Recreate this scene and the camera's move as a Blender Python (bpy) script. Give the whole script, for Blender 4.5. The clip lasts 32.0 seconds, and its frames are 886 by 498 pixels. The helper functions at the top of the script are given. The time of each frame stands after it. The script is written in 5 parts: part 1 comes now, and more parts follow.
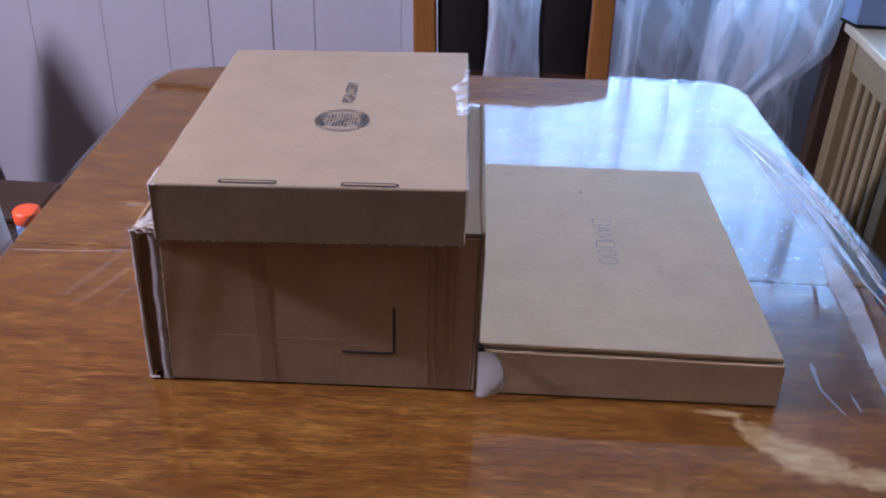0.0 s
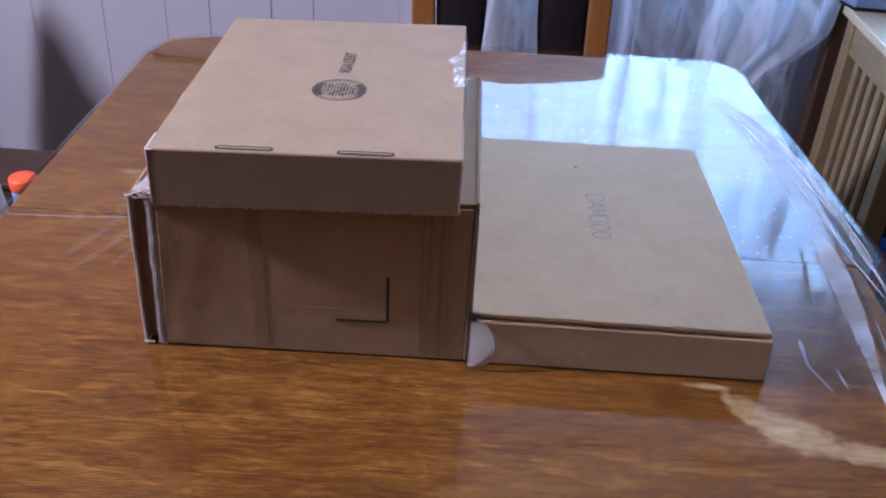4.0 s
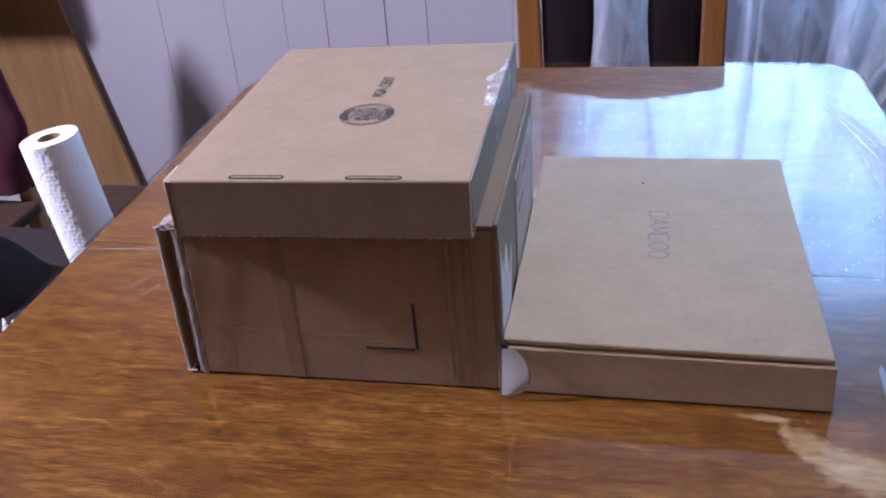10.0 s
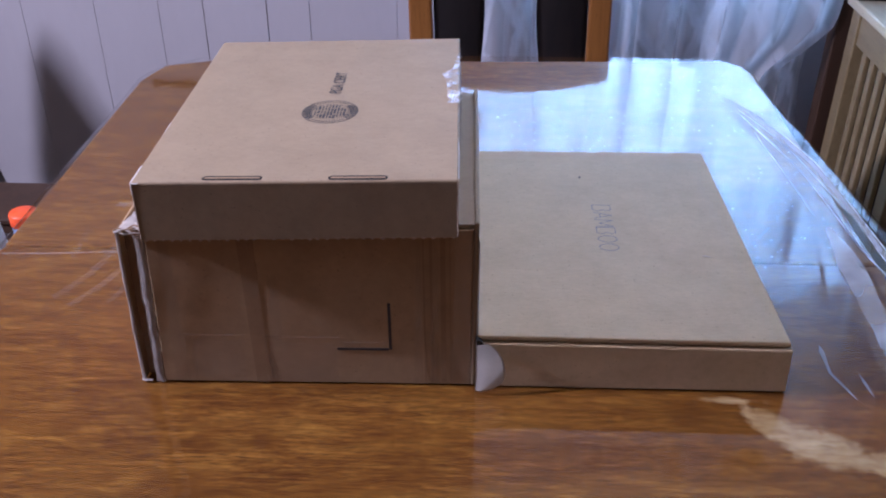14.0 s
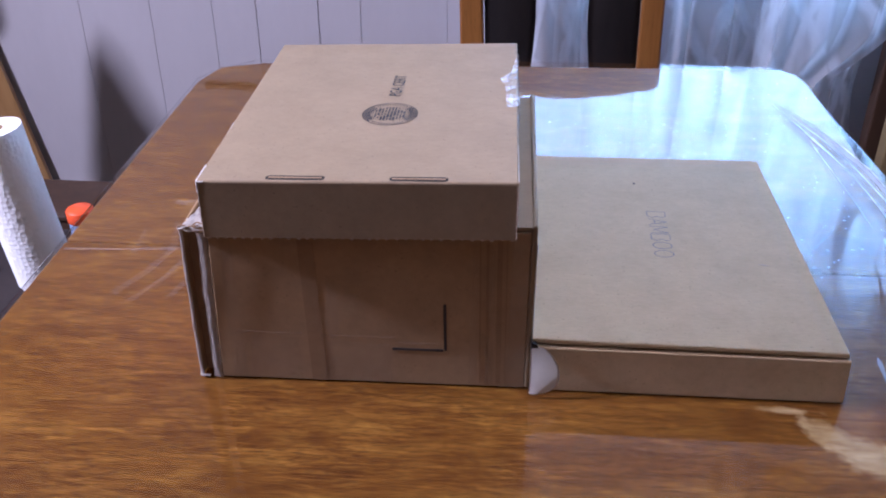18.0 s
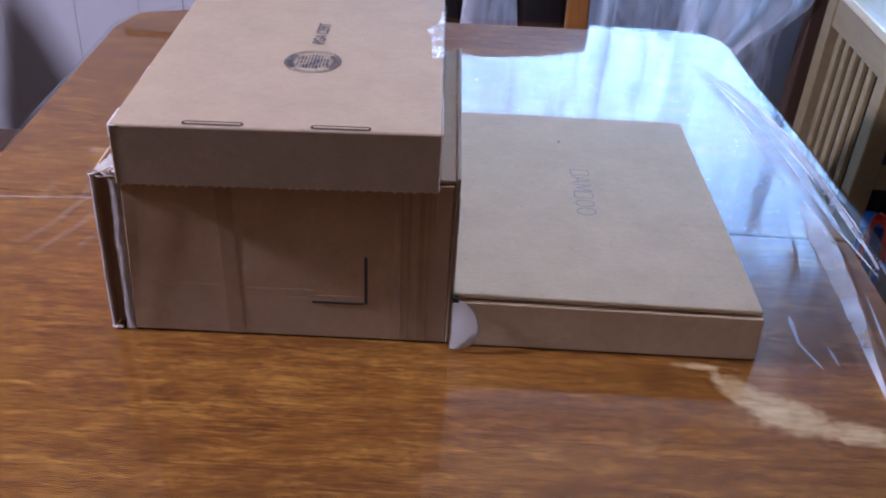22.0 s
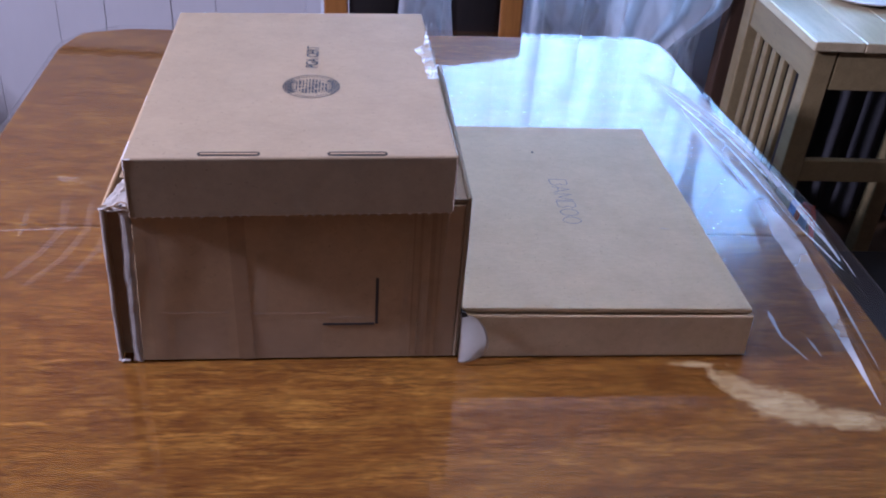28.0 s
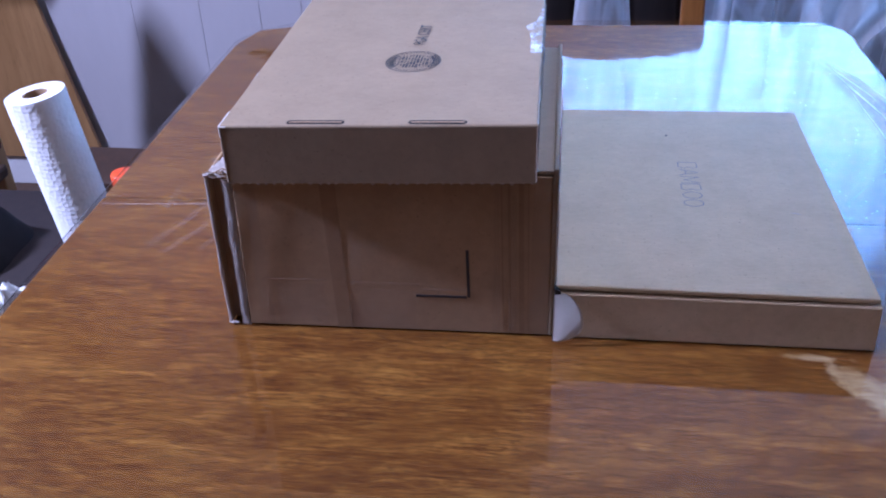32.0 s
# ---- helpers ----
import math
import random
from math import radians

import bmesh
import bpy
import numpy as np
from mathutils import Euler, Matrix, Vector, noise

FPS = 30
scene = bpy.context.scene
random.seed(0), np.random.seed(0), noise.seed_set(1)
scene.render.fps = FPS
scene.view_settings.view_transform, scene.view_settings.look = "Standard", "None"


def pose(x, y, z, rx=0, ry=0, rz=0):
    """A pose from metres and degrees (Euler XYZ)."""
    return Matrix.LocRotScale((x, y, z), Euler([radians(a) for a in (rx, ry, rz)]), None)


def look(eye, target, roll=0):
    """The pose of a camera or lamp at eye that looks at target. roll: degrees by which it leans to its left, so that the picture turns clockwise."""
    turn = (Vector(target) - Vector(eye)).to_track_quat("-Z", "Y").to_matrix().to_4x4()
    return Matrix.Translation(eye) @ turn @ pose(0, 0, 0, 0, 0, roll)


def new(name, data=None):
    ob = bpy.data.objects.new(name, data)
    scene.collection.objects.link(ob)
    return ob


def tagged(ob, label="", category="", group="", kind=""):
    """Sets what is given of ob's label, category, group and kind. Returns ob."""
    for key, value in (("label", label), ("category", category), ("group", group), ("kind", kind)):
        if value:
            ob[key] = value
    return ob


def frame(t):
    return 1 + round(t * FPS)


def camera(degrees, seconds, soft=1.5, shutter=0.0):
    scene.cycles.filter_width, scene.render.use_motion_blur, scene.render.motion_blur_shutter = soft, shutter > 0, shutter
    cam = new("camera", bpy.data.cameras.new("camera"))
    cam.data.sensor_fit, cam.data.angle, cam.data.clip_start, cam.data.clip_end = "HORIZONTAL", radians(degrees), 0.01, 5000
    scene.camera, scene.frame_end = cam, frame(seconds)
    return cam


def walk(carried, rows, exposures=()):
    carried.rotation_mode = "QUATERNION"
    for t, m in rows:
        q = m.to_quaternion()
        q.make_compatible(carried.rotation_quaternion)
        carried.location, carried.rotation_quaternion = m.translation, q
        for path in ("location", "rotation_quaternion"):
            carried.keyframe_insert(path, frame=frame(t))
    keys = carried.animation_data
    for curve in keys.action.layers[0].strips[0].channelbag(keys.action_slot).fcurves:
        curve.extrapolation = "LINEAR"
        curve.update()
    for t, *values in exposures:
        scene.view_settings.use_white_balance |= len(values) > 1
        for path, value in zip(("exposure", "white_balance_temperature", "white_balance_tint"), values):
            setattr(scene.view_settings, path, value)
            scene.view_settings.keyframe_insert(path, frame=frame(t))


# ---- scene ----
cam = camera(50.2, 32.0, soft=2.0)
PATH = [
    (0, (0.081, 0.071, 1.333), (0.036, 1.785, 0.304), 2.3),
    (0.5, (0.086, 0.073, 1.337), (0.023, 1.772, 0.284), 1.1),
    (1, (0.095, 0.06, 1.337), (0.053, 1.758, 0.28), 0.5),
    (1.5, (0.083, 0.066, 1.334), (0.074, 1.774, 0.295), 1.3),
    (2, (0.085, 0.066, 1.328), (0.016, 1.77, 0.283), 1.3),
    (2.5, (0.08, 0.065, 1.332), (-0.037, 1.761, 0.278), 1.1),
    (3, (0.078, 0.06, 1.333), (0.019, 1.753, 0.27), 2.9),
    (3.5, (0.079, 0.062, 1.331), (0.049, 1.752, 0.263), 3.9),
    (5.5, (0.095, 0.055, 1.329), (0.054, 1.753, 0.274), 1.4),
    (6, (0.096, 0.06, 1.331), (0.059, 1.758, 0.275), 1.5),
    (6.5, (0.098, 0.06, 1.336), (0.062, 1.762, 0.288), 1.3),
    (7, (0.096, 0.063, 1.335), (0.063, 1.773, 0.299), 1.4),
    (7.5, (0.097, 0.063, 1.335), (0.057, 1.78, 0.31), 1.0),
    (8, (0.102, 0.061, 1.332), (0.053, 1.781, 0.313), 0.2),
    (8.5, (0.117, 0.062, 1.329), (0.058, 1.78, 0.306), -0.1),
    (9, (0.148, 0.083, 1.322), (-0.029, 1.791, 0.297), -1.3),
    (9.5, (0.185, 0.105, 1.314), (-0.181, 1.786, 0.293), -4.3),
    (10, (0.213, 0.102, 1.314), (-0.185, 1.775, 0.293), -4.3),
    (10.5, (0.211, 0.111, 1.312), (-0.192, 1.78, 0.286), -3.4),
    (11, (0.179, 0.099, 1.315), (-0.107, 1.785, 0.278), -2.9),
    (11.5, (0.124, 0.085, 1.317), (-0.003, 1.788, 0.276), -0.9),
    (12, (0.107, 0.085, 1.322), (0.089, 1.777, 0.256), 0.9),
    (12.5, (0.122, 0.094, 1.322), (0.147, 1.784, 0.254), 1.2),
    (13, (0.111, 0.098, 1.322), (0.089, 1.797, 0.267), 0.3),
    (13.5, (0.1, 0.094, 1.323), (0.034, 1.794, 0.27), -0.2),
    (15.5, (0.086, 0.092, 1.327), (0.054, 1.797, 0.283), 1.7),
    (16, (0.082, 0.091, 1.325), (0.008, 1.798, 0.284), 1.1),
    (16.5, (0.08, 0.091, 1.327), (-0.019, 1.8, 0.294), 0.9),
    (17, (0.078, 0.094, 1.324), (-0.04, 1.8, 0.287), 0.6),
    (17.5, (0.076, 0.093, 1.324), (-0.062, 1.793, 0.279), 0.3),
    (18, (0.078, 0.086, 1.325), (-0.068, 1.787, 0.283), -0.1),
    (18.5, (0.077, 0.09, 1.325), (-0.069, 1.794, 0.288), -0.2),
    (19, (0.078, 0.098, 1.324), (-0.071, 1.804, 0.292), -0.2),
    (19.5, (0.081, 0.102, 1.317), (-0.066, 1.803, 0.275), -0.3),
    (20, (0.079, 0.101, 1.32), (-0.037, 1.793, 0.26), 0.1),
    (20.5, (0.078, 0.097, 1.318), (-0.014, 1.782, 0.245), 1.0),
    (21, (0.066, 0.092, 1.321), (-0.037, 1.769, 0.236), 1.4),
    (21.5, (0.078, 0.086, 1.322), (0.031, 1.758, 0.225), 2.9),
    (22, (0.082, 0.09, 1.313), (0.095, 1.757, 0.208), 3.8),
    (22.5, (0.088, 0.084, 1.316), (0.082, 1.749, 0.207), 2.6),
    (23, (0.071, 0.087, 1.317), (0.017, 1.751, 0.208), 1.2),
    (23.5, (0.07, 0.09, 1.322), (-0.021, 1.759, 0.225), 0.9),
    (24, (0.069, 0.092, 1.32), (-0.024, 1.771, 0.239), 1.2),
    (24.5, (0.072, 0.086, 1.32), (-0.019, 1.765, 0.237), 1.2),
    (25, (0.057, 0.082, 1.319), (0.04, 1.764, 0.237), 2.2),
    (25.5, (0.028, 0.084, 1.313), (0.125, 1.75, 0.211), 3.8),
    (27.5, (-0.029, 0.094, 1.32), (0.186, 1.735, 0.197), 6.3),
    (28, (-0.014, 0.085, 1.331), (0.203, 1.746, 0.238), 4.8),
    (28.5, (0.032, 0.087, 1.339), (0.16, 1.81, 0.331), 2.3),
    (29, (0.106, 0.085, 1.339), (0.117, 1.833, 0.367), -0.2),
    (29.5, (0.137, 0.081, 1.334), (0.056, 1.849, 0.403), -1.9),
    (30, (0.154, 0.077, 1.328), (-0.042, 1.821, 0.367), -2.6),
    (30.5, (0.152, 0.084, 1.322), (-0.08, 1.809, 0.337), -2.0),
    (31, (0.152, 0.087, 1.315), (-0.04, 1.805, 0.309), -3.9),
    (31.5, (0.127, 0.077, 1.314), (-0.109, 1.781, 0.294), -4.3),
    (32, (0.107, 0.073, 1.301), (-0.149, 1.737, 0.221), -2.3),
]
EXPOSURES = [(0, -0.14, 6350, 11), (3, -0.04, 6350, 11), (7, -0.09, 6350, 11), (8.5, -0.05, 6350, 11), (9.6, 0.06, 6350, 11), (11, 0.06, 6350, 11), (12.5, -0.12, 6350, 11), (15.5, -0.10, 6350, 11), (18, 0.06, 6350, 11), (22, 0.06, 6200, 11), (25, 0.02, 6050, 11), (27.8, 0.03, 6000, 11), (28.4, -0.1, 5780, 12), (29, -0.22, 5500, 14), (30, -0.2, 5450, 14), (31, -0.12, 5380, 13), (31.5, -0.02, 5300, 12), (32, 0.03, 5250, 11)]
walk(cam, [(t, look(eye, target, roll)) for t, eye, target, roll in PATH], EXPOSURES)

# ---- world and lights ----
world = bpy.data.worlds.new("world")
scene.world = world
world.use_nodes = True
wn = world.node_tree.nodes
sky = wn.new("ShaderNodeTexSky")
sky.sky_type, sky.sun_disc = "NISHITA", False
sky.sun_elevation, sky.sun_rotation = radians(40), radians(150)
world.node_tree.links.new(sky.outputs["Color"], wn["Background"].inputs["Color"])
wn["Background"].inputs["Strength"].default_value = 0.08
scene.view_settings.exposure = 0.0


def area(name, eye, target, sx, sy, watts, color, spread=180):
    data = bpy.data.lights.new(name, "AREA")
    data.shape, data.size, data.size_y, data.energy, data.color = "RECTANGLE", sx, sy, watts, color
    data.spread = radians(spread)
    ob = new(name, data)
    ob.matrix_world = look(eye, target)
    return ob


area("window_daylight", (0.62, 2.372, 1.27), (0.62, 0.0, 1.17), 1.10, 0.80, 50.0, (0.300, 0.545, 1.0))
# Dim unseen upper light, added for the pale veil reflected in the cover.
area("upper_window_fill", (0.62, 2.372, 2.02), (0.62, 0.0, 1.90), 1.10, 0.56, 2.7, (0.62, 0.66, 0.78))
area("side_window_daylight", (-2.09, 0.655, 2.00), (-0.35, 0.72, 0.75), 0.09, 0.26, 100.0, (0.68, 0.66, 0.93), 150)
# Added overhead fill that brightens the box tops; no such lamp is known.
area("overhead_fill", (0.11, 0.82, 2.36), (0.11, 0.82, 0.0), 0.12, 0.12, 1.65, (0.92, 0.84, 0.97), 90)


# ---- materials ----
def shader(name):
    m = bpy.data.materials.new(name)
    m.use_nodes = True
    nt = m.node_tree
    return m, nt, nt.nodes["Principled BSDF"], nt.nodes["Material Output"]


def coords(nt, scale=(1, 1, 1), rot=(0, 0, 0)):
    tc, mp = nt.nodes.new("ShaderNodeTexCoord"), nt.nodes.new("ShaderNodeMapping")
    mp.inputs["Scale"].default_value, mp.inputs["Rotation"].default_value = scale, rot
    nt.links.new(tc.outputs["Object"], mp.inputs["Vector"])
    return mp.outputs["Vector"]


def noisy(nt, vec, scale, detail=4.0, rough=0.55, distort=0.0):
    n = nt.nodes.new("ShaderNodeTexNoise")
    n.inputs["Scale"].default_value, n.inputs["Detail"].default_value = scale, detail
    n.inputs["Roughness"].default_value, n.inputs["Distortion"].default_value = rough, distort
    nt.links.new(vec, n.inputs["Vector"])
    return n.outputs["Fac"]


def ramp(nt, fac, stops):
    r = nt.nodes.new("ShaderNodeValToRGB")
    el = r.color_ramp.elements
    while len(el) < len(stops):
        el.new(0.5)
    for e, (pos, col) in zip(el, stops):
        e.position, e.color = pos, (*col, 1) if len(col) == 3 else col
    nt.links.new(fac, r.inputs["Fac"])
    return r.outputs["Color"]


def mix(nt, fac, a, b, mode="MIX"):
    n = nt.nodes.new("ShaderNodeMix")
    n.data_type, n.blend_type = "RGBA", mode
    for sock, value in ((n.inputs[0], fac), (n.inputs[6], a), (n.inputs[7], b)):
        if isinstance(value, (int, float)):
            sock.default_value = value
        elif isinstance(value, tuple):
            sock.default_value = (*value, 1)
        else:
            nt.links.new(value, sock)
    return n.outputs[2]


def bump(nt, height, strength, dist, bsdf):
    b = nt.nodes.new("ShaderNodeBump")
    b.inputs["Strength"].default_value, b.inputs["Distance"].default_value = strength, dist
    nt.links.new(height, b.inputs["Height"])
    nt.links.new(b.outputs["Normal"], bsdf.inputs["Normal"])


def plain(name, color, rough=0.6, vary=0.12, scale=18.0, bumps=0.15, metal=0.0, grain=(1, 1, 1), spec=0.5):
    """A surface of one colour with blotches, fine grain and slight relief."""
    m, nt, b, _ = shader(name)
    vec = coords(nt, grain)
    lo, hi = tuple(c * (1 - vary) for c in color), tuple(min(1, c * (1 + vary)) for c in color)
    base = ramp(nt, noisy(nt, vec, scale, 5), ((0.3, lo), (0.7, hi)))
    fine = noisy(nt, vec, scale * 14, 3)
    col = mix(nt, 0.35, base, ramp(nt, fine, ((0.3, lo), (0.7, hi))))
    nt.links.new(col, b.inputs["Base Color"])
    b.inputs["Roughness"].default_value, b.inputs["Metallic"].default_value = rough, metal
    b.inputs["Specular IOR Level"].default_value = spec
    bump(nt, fine, bumps, 0.0006, b)
    return m


def cardboard(name, color, flutes=(0, 0, 0), gloss=0.75):
    """Kraft board: soft blotches, long fibres and faint flute lines."""
    m, nt, b, _ = shader(name)
    vec = coords(nt, (1, 1, 1))
    lo, hi = tuple(c * 0.86 for c in color), tuple(c * 1.09 for c in color)
    blot = ramp(nt, noisy(nt, vec, 22, 7, 0.72), ((0.32, lo), (0.68, hi)))
    fib = noisy(nt, coords(nt, (60, 400, 60)), 2.0, 3)
    col = mix(nt, 0.25, blot, ramp(nt, fib, ((0.35, tuple(c * 0.8 for c in color)), (0.65, hi))))
    spots = noisy(nt, vec, 320, 2)
    col = mix(nt, ramp(nt, spots, ((0.66, (0, 0, 0)), (0.74, (1, 1, 1)))), col, tuple(c * 0.72 for c in color))
    nt.links.new(col, b.inputs["Base Color"])
    b.inputs["Roughness"].default_value = gloss
    b.inputs["Specular IOR Level"].default_value = 0.3
    if any(flutes):
        w = nt.nodes.new("ShaderNodeTexWave")
        w.inputs["Scale"].default_value, w.inputs["Distortion"].default_value = 1.0, 0.6
        nt.links.new(coords(nt, flutes), w.inputs["Vector"])
        h = mix(nt, 0.5, w.outputs["Fac"], noisy(nt, vec, 90, 3))
        bump(nt, h, 0.12, 0.0008, b)
    else:
        bump(nt, noisy(nt, vec, 60, 5), 0.2, 0.001, b)
    return m


def wood(name, dark, light, along=(1, 14, 14), scale=6.0, rough=0.4, coat=0.0, blotch=0.25):
    """Grain drawn out along one axis, with darker pores and large-scale blotches."""
    m, nt, b, _ = shader(name)
    vec = coords(nt, along)
    mid = tuple((a + c) / 2 for a, c in zip(dark, light))
    grain = ramp(nt, noisy(nt, vec, scale, 8, 0.6, 0.6), ((0.28, dark), (0.5, mid), (0.72, light)))
    pores = noisy(nt, coords(nt, tuple(a * 3 for a in along)), scale * 2.2, 4, 0.7)
    col = mix(nt, ramp(nt, pores, ((0.56, (0, 0, 0)), (0.72, (0.75, 0.75, 0.75)))), grain, tuple(c * 0.55 for c in dark))
    big = noisy(nt, coords(nt), 2.6, 3)
    col = mix(nt, blotch, col, ramp(nt, big, ((0.35, dark), (0.65, light))))
    nt.links.new(col, b.inputs["Base Color"])
    b.inputs["Roughness"].default_value = rough
    b.inputs["Coat Weight"].default_value, b.inputs["Coat Roughness"].default_value = coat, 0.12
    bump(nt, pores, 0.12, 0.0006, b)
    return m


def table_wood():
    """Orange-brown varnished veneer: long streaks, short dark pores, cloudy figure and pale worn patches near one corner."""
    m, nt, b, _ = shader("table_varnish")
    dark, mid, light = (0.064, 0.019, 0.004), (0.162, 0.062, 0.010), (0.352, 0.177, 0.033)
    streak = noisy(nt, coords(nt, (38, 190, 38)), 1.0, 8, 0.76, 0.2)
    cloud = noisy(nt, coords(nt, (5, 22, 5)), 1.4, 6, 0.66, 0.5)
    fine = noisy(nt, coords(nt, (75, 620, 75)), 1.0, 2, 0.5)
    col = ramp(nt, streak, ((0.33, dark), (0.5, mid), (0.68, light)))
    col = mix(nt, 0.34, col, ramp(nt, cloud, ((0.34, dark), (0.51, mid), (0.68, light))))
    clump = ramp(nt, noisy(nt, coords(nt, (9, 22, 9)), 1.3, 3), ((0.35, (0.15, 0.15, 0.15)), (0.62, (1, 1, 1))))
    pores = mix(nt, 1.0, ramp(nt, fine, ((0.52, (0, 0, 0)), (0.63, (0.62, 0.62, 0.62)))), clump, "MULTIPLY")
    col = mix(nt, pores, col, (0.06, 0.022, 0.008))
    lines = noisy(nt, coords(nt, (16, 430, 16)), 1.0, 4, 0.6)
    col = mix(nt, 0.38, col, ramp(nt, lines, ((0.36, (0.52, 0.46, 0.42)), (0.50, (1, 1, 1)), (0.66, (1.55, 1.62, 1.7)))), "MULTIPLY")
    dashes = noisy(nt, coords(nt, (150, 900, 150)), 1.0, 1, 0.5)
    col = mix(nt, ramp(nt, dashes, ((0.60, (0, 0, 0)), (0.68, (0.5, 0.5, 0.5)))), col, (0.045, 0.016, 0.006))
    sep = nt.nodes.new("ShaderNodeSeparateXYZ")
    nt.links.new(coords(nt), sep.inputs["Vector"])

    def calc(op, a, c=0.0):
        n = nt.nodes.new("ShaderNodeMath")
        n.operation = op
        for sock, v in zip(n.inputs, (a, c)):
            if isinstance(v, (int, float)):
                sock.default_value = v
            else:
                nt.links.new(v, sock)
        return n.outputs[0]

    rag = calc("MULTIPLY", calc("SUBTRACT", noisy(nt, coords(nt), 70, 4, 0.6), 0.5), 1.5)
    worn = None
    for cx, cy, rx, ry, deg in ((0.332, 0.7705, 0.034, 0.006, -2), (0.364, 0.739, 0.036, 0.017, -50), (0.402, 0.710, 0.052, 0.026, -24), (0.452, 0.693, 0.050, 0.018, -6)):
        dx, dy = calc("SUBTRACT", sep.outputs["X"], cx), calc("SUBTRACT", sep.outputs["Y"], cy)
        c, sn = math.cos(radians(deg)), math.sin(radians(deg))
        u = calc("DIVIDE", calc("ADD", calc("MULTIPLY", dx, c), calc("MULTIPLY", dy, sn)), rx)
        v = calc("DIVIDE", calc("SUBTRACT", calc("MULTIPLY", dy, c), calc("MULTIPLY", dx, sn)), ry)
        d = calc("ADD", calc("SQRT", calc("ADD", calc("MULTIPLY", u, u), calc("MULTIPLY", v, v))), rag)
        worn = d if worn is None else calc("MINIMUM", worn, d)
    mask = ramp(nt, worn, ((0.55, (0.90, 0.90, 0.90)), (1.25, (0, 0, 0))))
    patch = ramp(nt, noisy(nt, coords(nt, (30, 160, 30)), 1.0, 4), ((0.3, (0.36, 0.235, 0.105)), (0.7, (0.50, 0.375, 0.20))))
    fibre = ramp(nt, noisy(nt, coords(nt, (70, 240, 70)), 1.0, 4, 0.65), ((0.34, (0.55, 0.55, 0.55)), (0.60, (1, 1, 1))))
    col = mix(nt, mix(nt, 1.0, mask, fibre, "MULTIPLY"), col, patch)
    nt.links.new(col, b.inputs["Base Color"])
    b.inputs["Roughness"].default_value = 0.5
    b.inputs["Specular IOR Level"].default_value = 0.15
    return m


def film(name, tint, roughness, relief, scale, specks=0.0):
    """A clear plastic sheet: see-through, with a gloss that grows at grazing angles."""
    m, nt, b, out = shader(name)
    nt.nodes.remove(b)
    tr, gl, mx, lw = (nt.nodes.new(k) for k in ("ShaderNodeBsdfTransparent", "ShaderNodeBsdfGlossy", "ShaderNodeMixShader", "ShaderNodeLayerWeight"))
    tr.inputs["Color"].default_value = (*tint, 1)
    gl.inputs["Roughness"].default_value = roughness
    lw.inputs["Blend"].default_value = 0.5
    power, fac = nt.nodes.new("ShaderNodeMath"), nt.nodes.new("ShaderNodeMath")
    power.operation, fac.operation = "POWER", "MULTIPLY_ADD"
    power.inputs[1].default_value, fac.inputs[1].default_value, fac.inputs[2].default_value = 5.0, 0.94, 0.045
    nt.links.new(lw.outputs["Facing"], power.inputs[0])
    nt.links.new(power.outputs[0], fac.inputs[0])
    if relief:
        bp = nt.nodes.new("ShaderNodeBump")
        bp.inputs["Strength"].default_value, bp.inputs["Distance"].default_value = 1.0, relief
        vec = coords(nt)
        height = noisy(nt, vec, scale, 1)
        if specks:
            dots = ramp(nt, noisy(nt, vec, 95, 1, 0.5, 0.4), ((0.71, (0, 0, 0)), (0.78, (1, 1, 1))))
            height = mix(nt, specks, height, dots, "ADD")
        nt.links.new(height, bp.inputs["Height"])
        nt.links.new(bp.outputs["Normal"], gl.inputs["Normal"])
    nt.links.new(fac.outputs[0], mx.inputs["Fac"])
    nt.links.new(tr.outputs["BSDF"], mx.inputs[1])
    nt.links.new(gl.outputs["BSDF"], mx.inputs[2])
    nt.links.new(mx.outputs["Shader"], out.inputs["Surface"])
    return m


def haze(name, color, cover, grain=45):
    """A faint veil: scuffs in clear film, also sheen and glints put into colour."""
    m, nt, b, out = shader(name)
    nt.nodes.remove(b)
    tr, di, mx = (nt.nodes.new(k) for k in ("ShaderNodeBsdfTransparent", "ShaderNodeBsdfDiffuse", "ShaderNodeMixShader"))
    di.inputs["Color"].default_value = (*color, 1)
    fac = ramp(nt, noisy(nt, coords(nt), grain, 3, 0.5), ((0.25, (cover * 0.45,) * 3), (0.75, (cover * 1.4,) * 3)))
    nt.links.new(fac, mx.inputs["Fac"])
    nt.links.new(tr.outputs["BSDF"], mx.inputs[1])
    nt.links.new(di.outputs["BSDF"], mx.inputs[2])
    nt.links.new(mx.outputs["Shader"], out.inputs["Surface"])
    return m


def crinkle(name):
    """Clear tape, half see-through, with sharp glints on its creases."""
    m, nt, b, _ = shader(name)
    b.inputs["Base Color"].default_value = (0.88, 0.88, 0.92, 1)
    b.inputs["Roughness"].default_value = 0.14
    vec = coords(nt)
    b.inputs["Specular IOR Level"].default_value = 0.9
    nt.links.new(ramp(nt, noisy(nt, vec, 75, 2, 0.5), ((0.40, (0.08, 0.08, 0.08)), (0.62, (0.60, 0.60, 0.60)))), b.inputs["Alpha"])
    bump(nt, noisy(nt, vec, 70, 2), 0.7, 0.004, b)
    return m


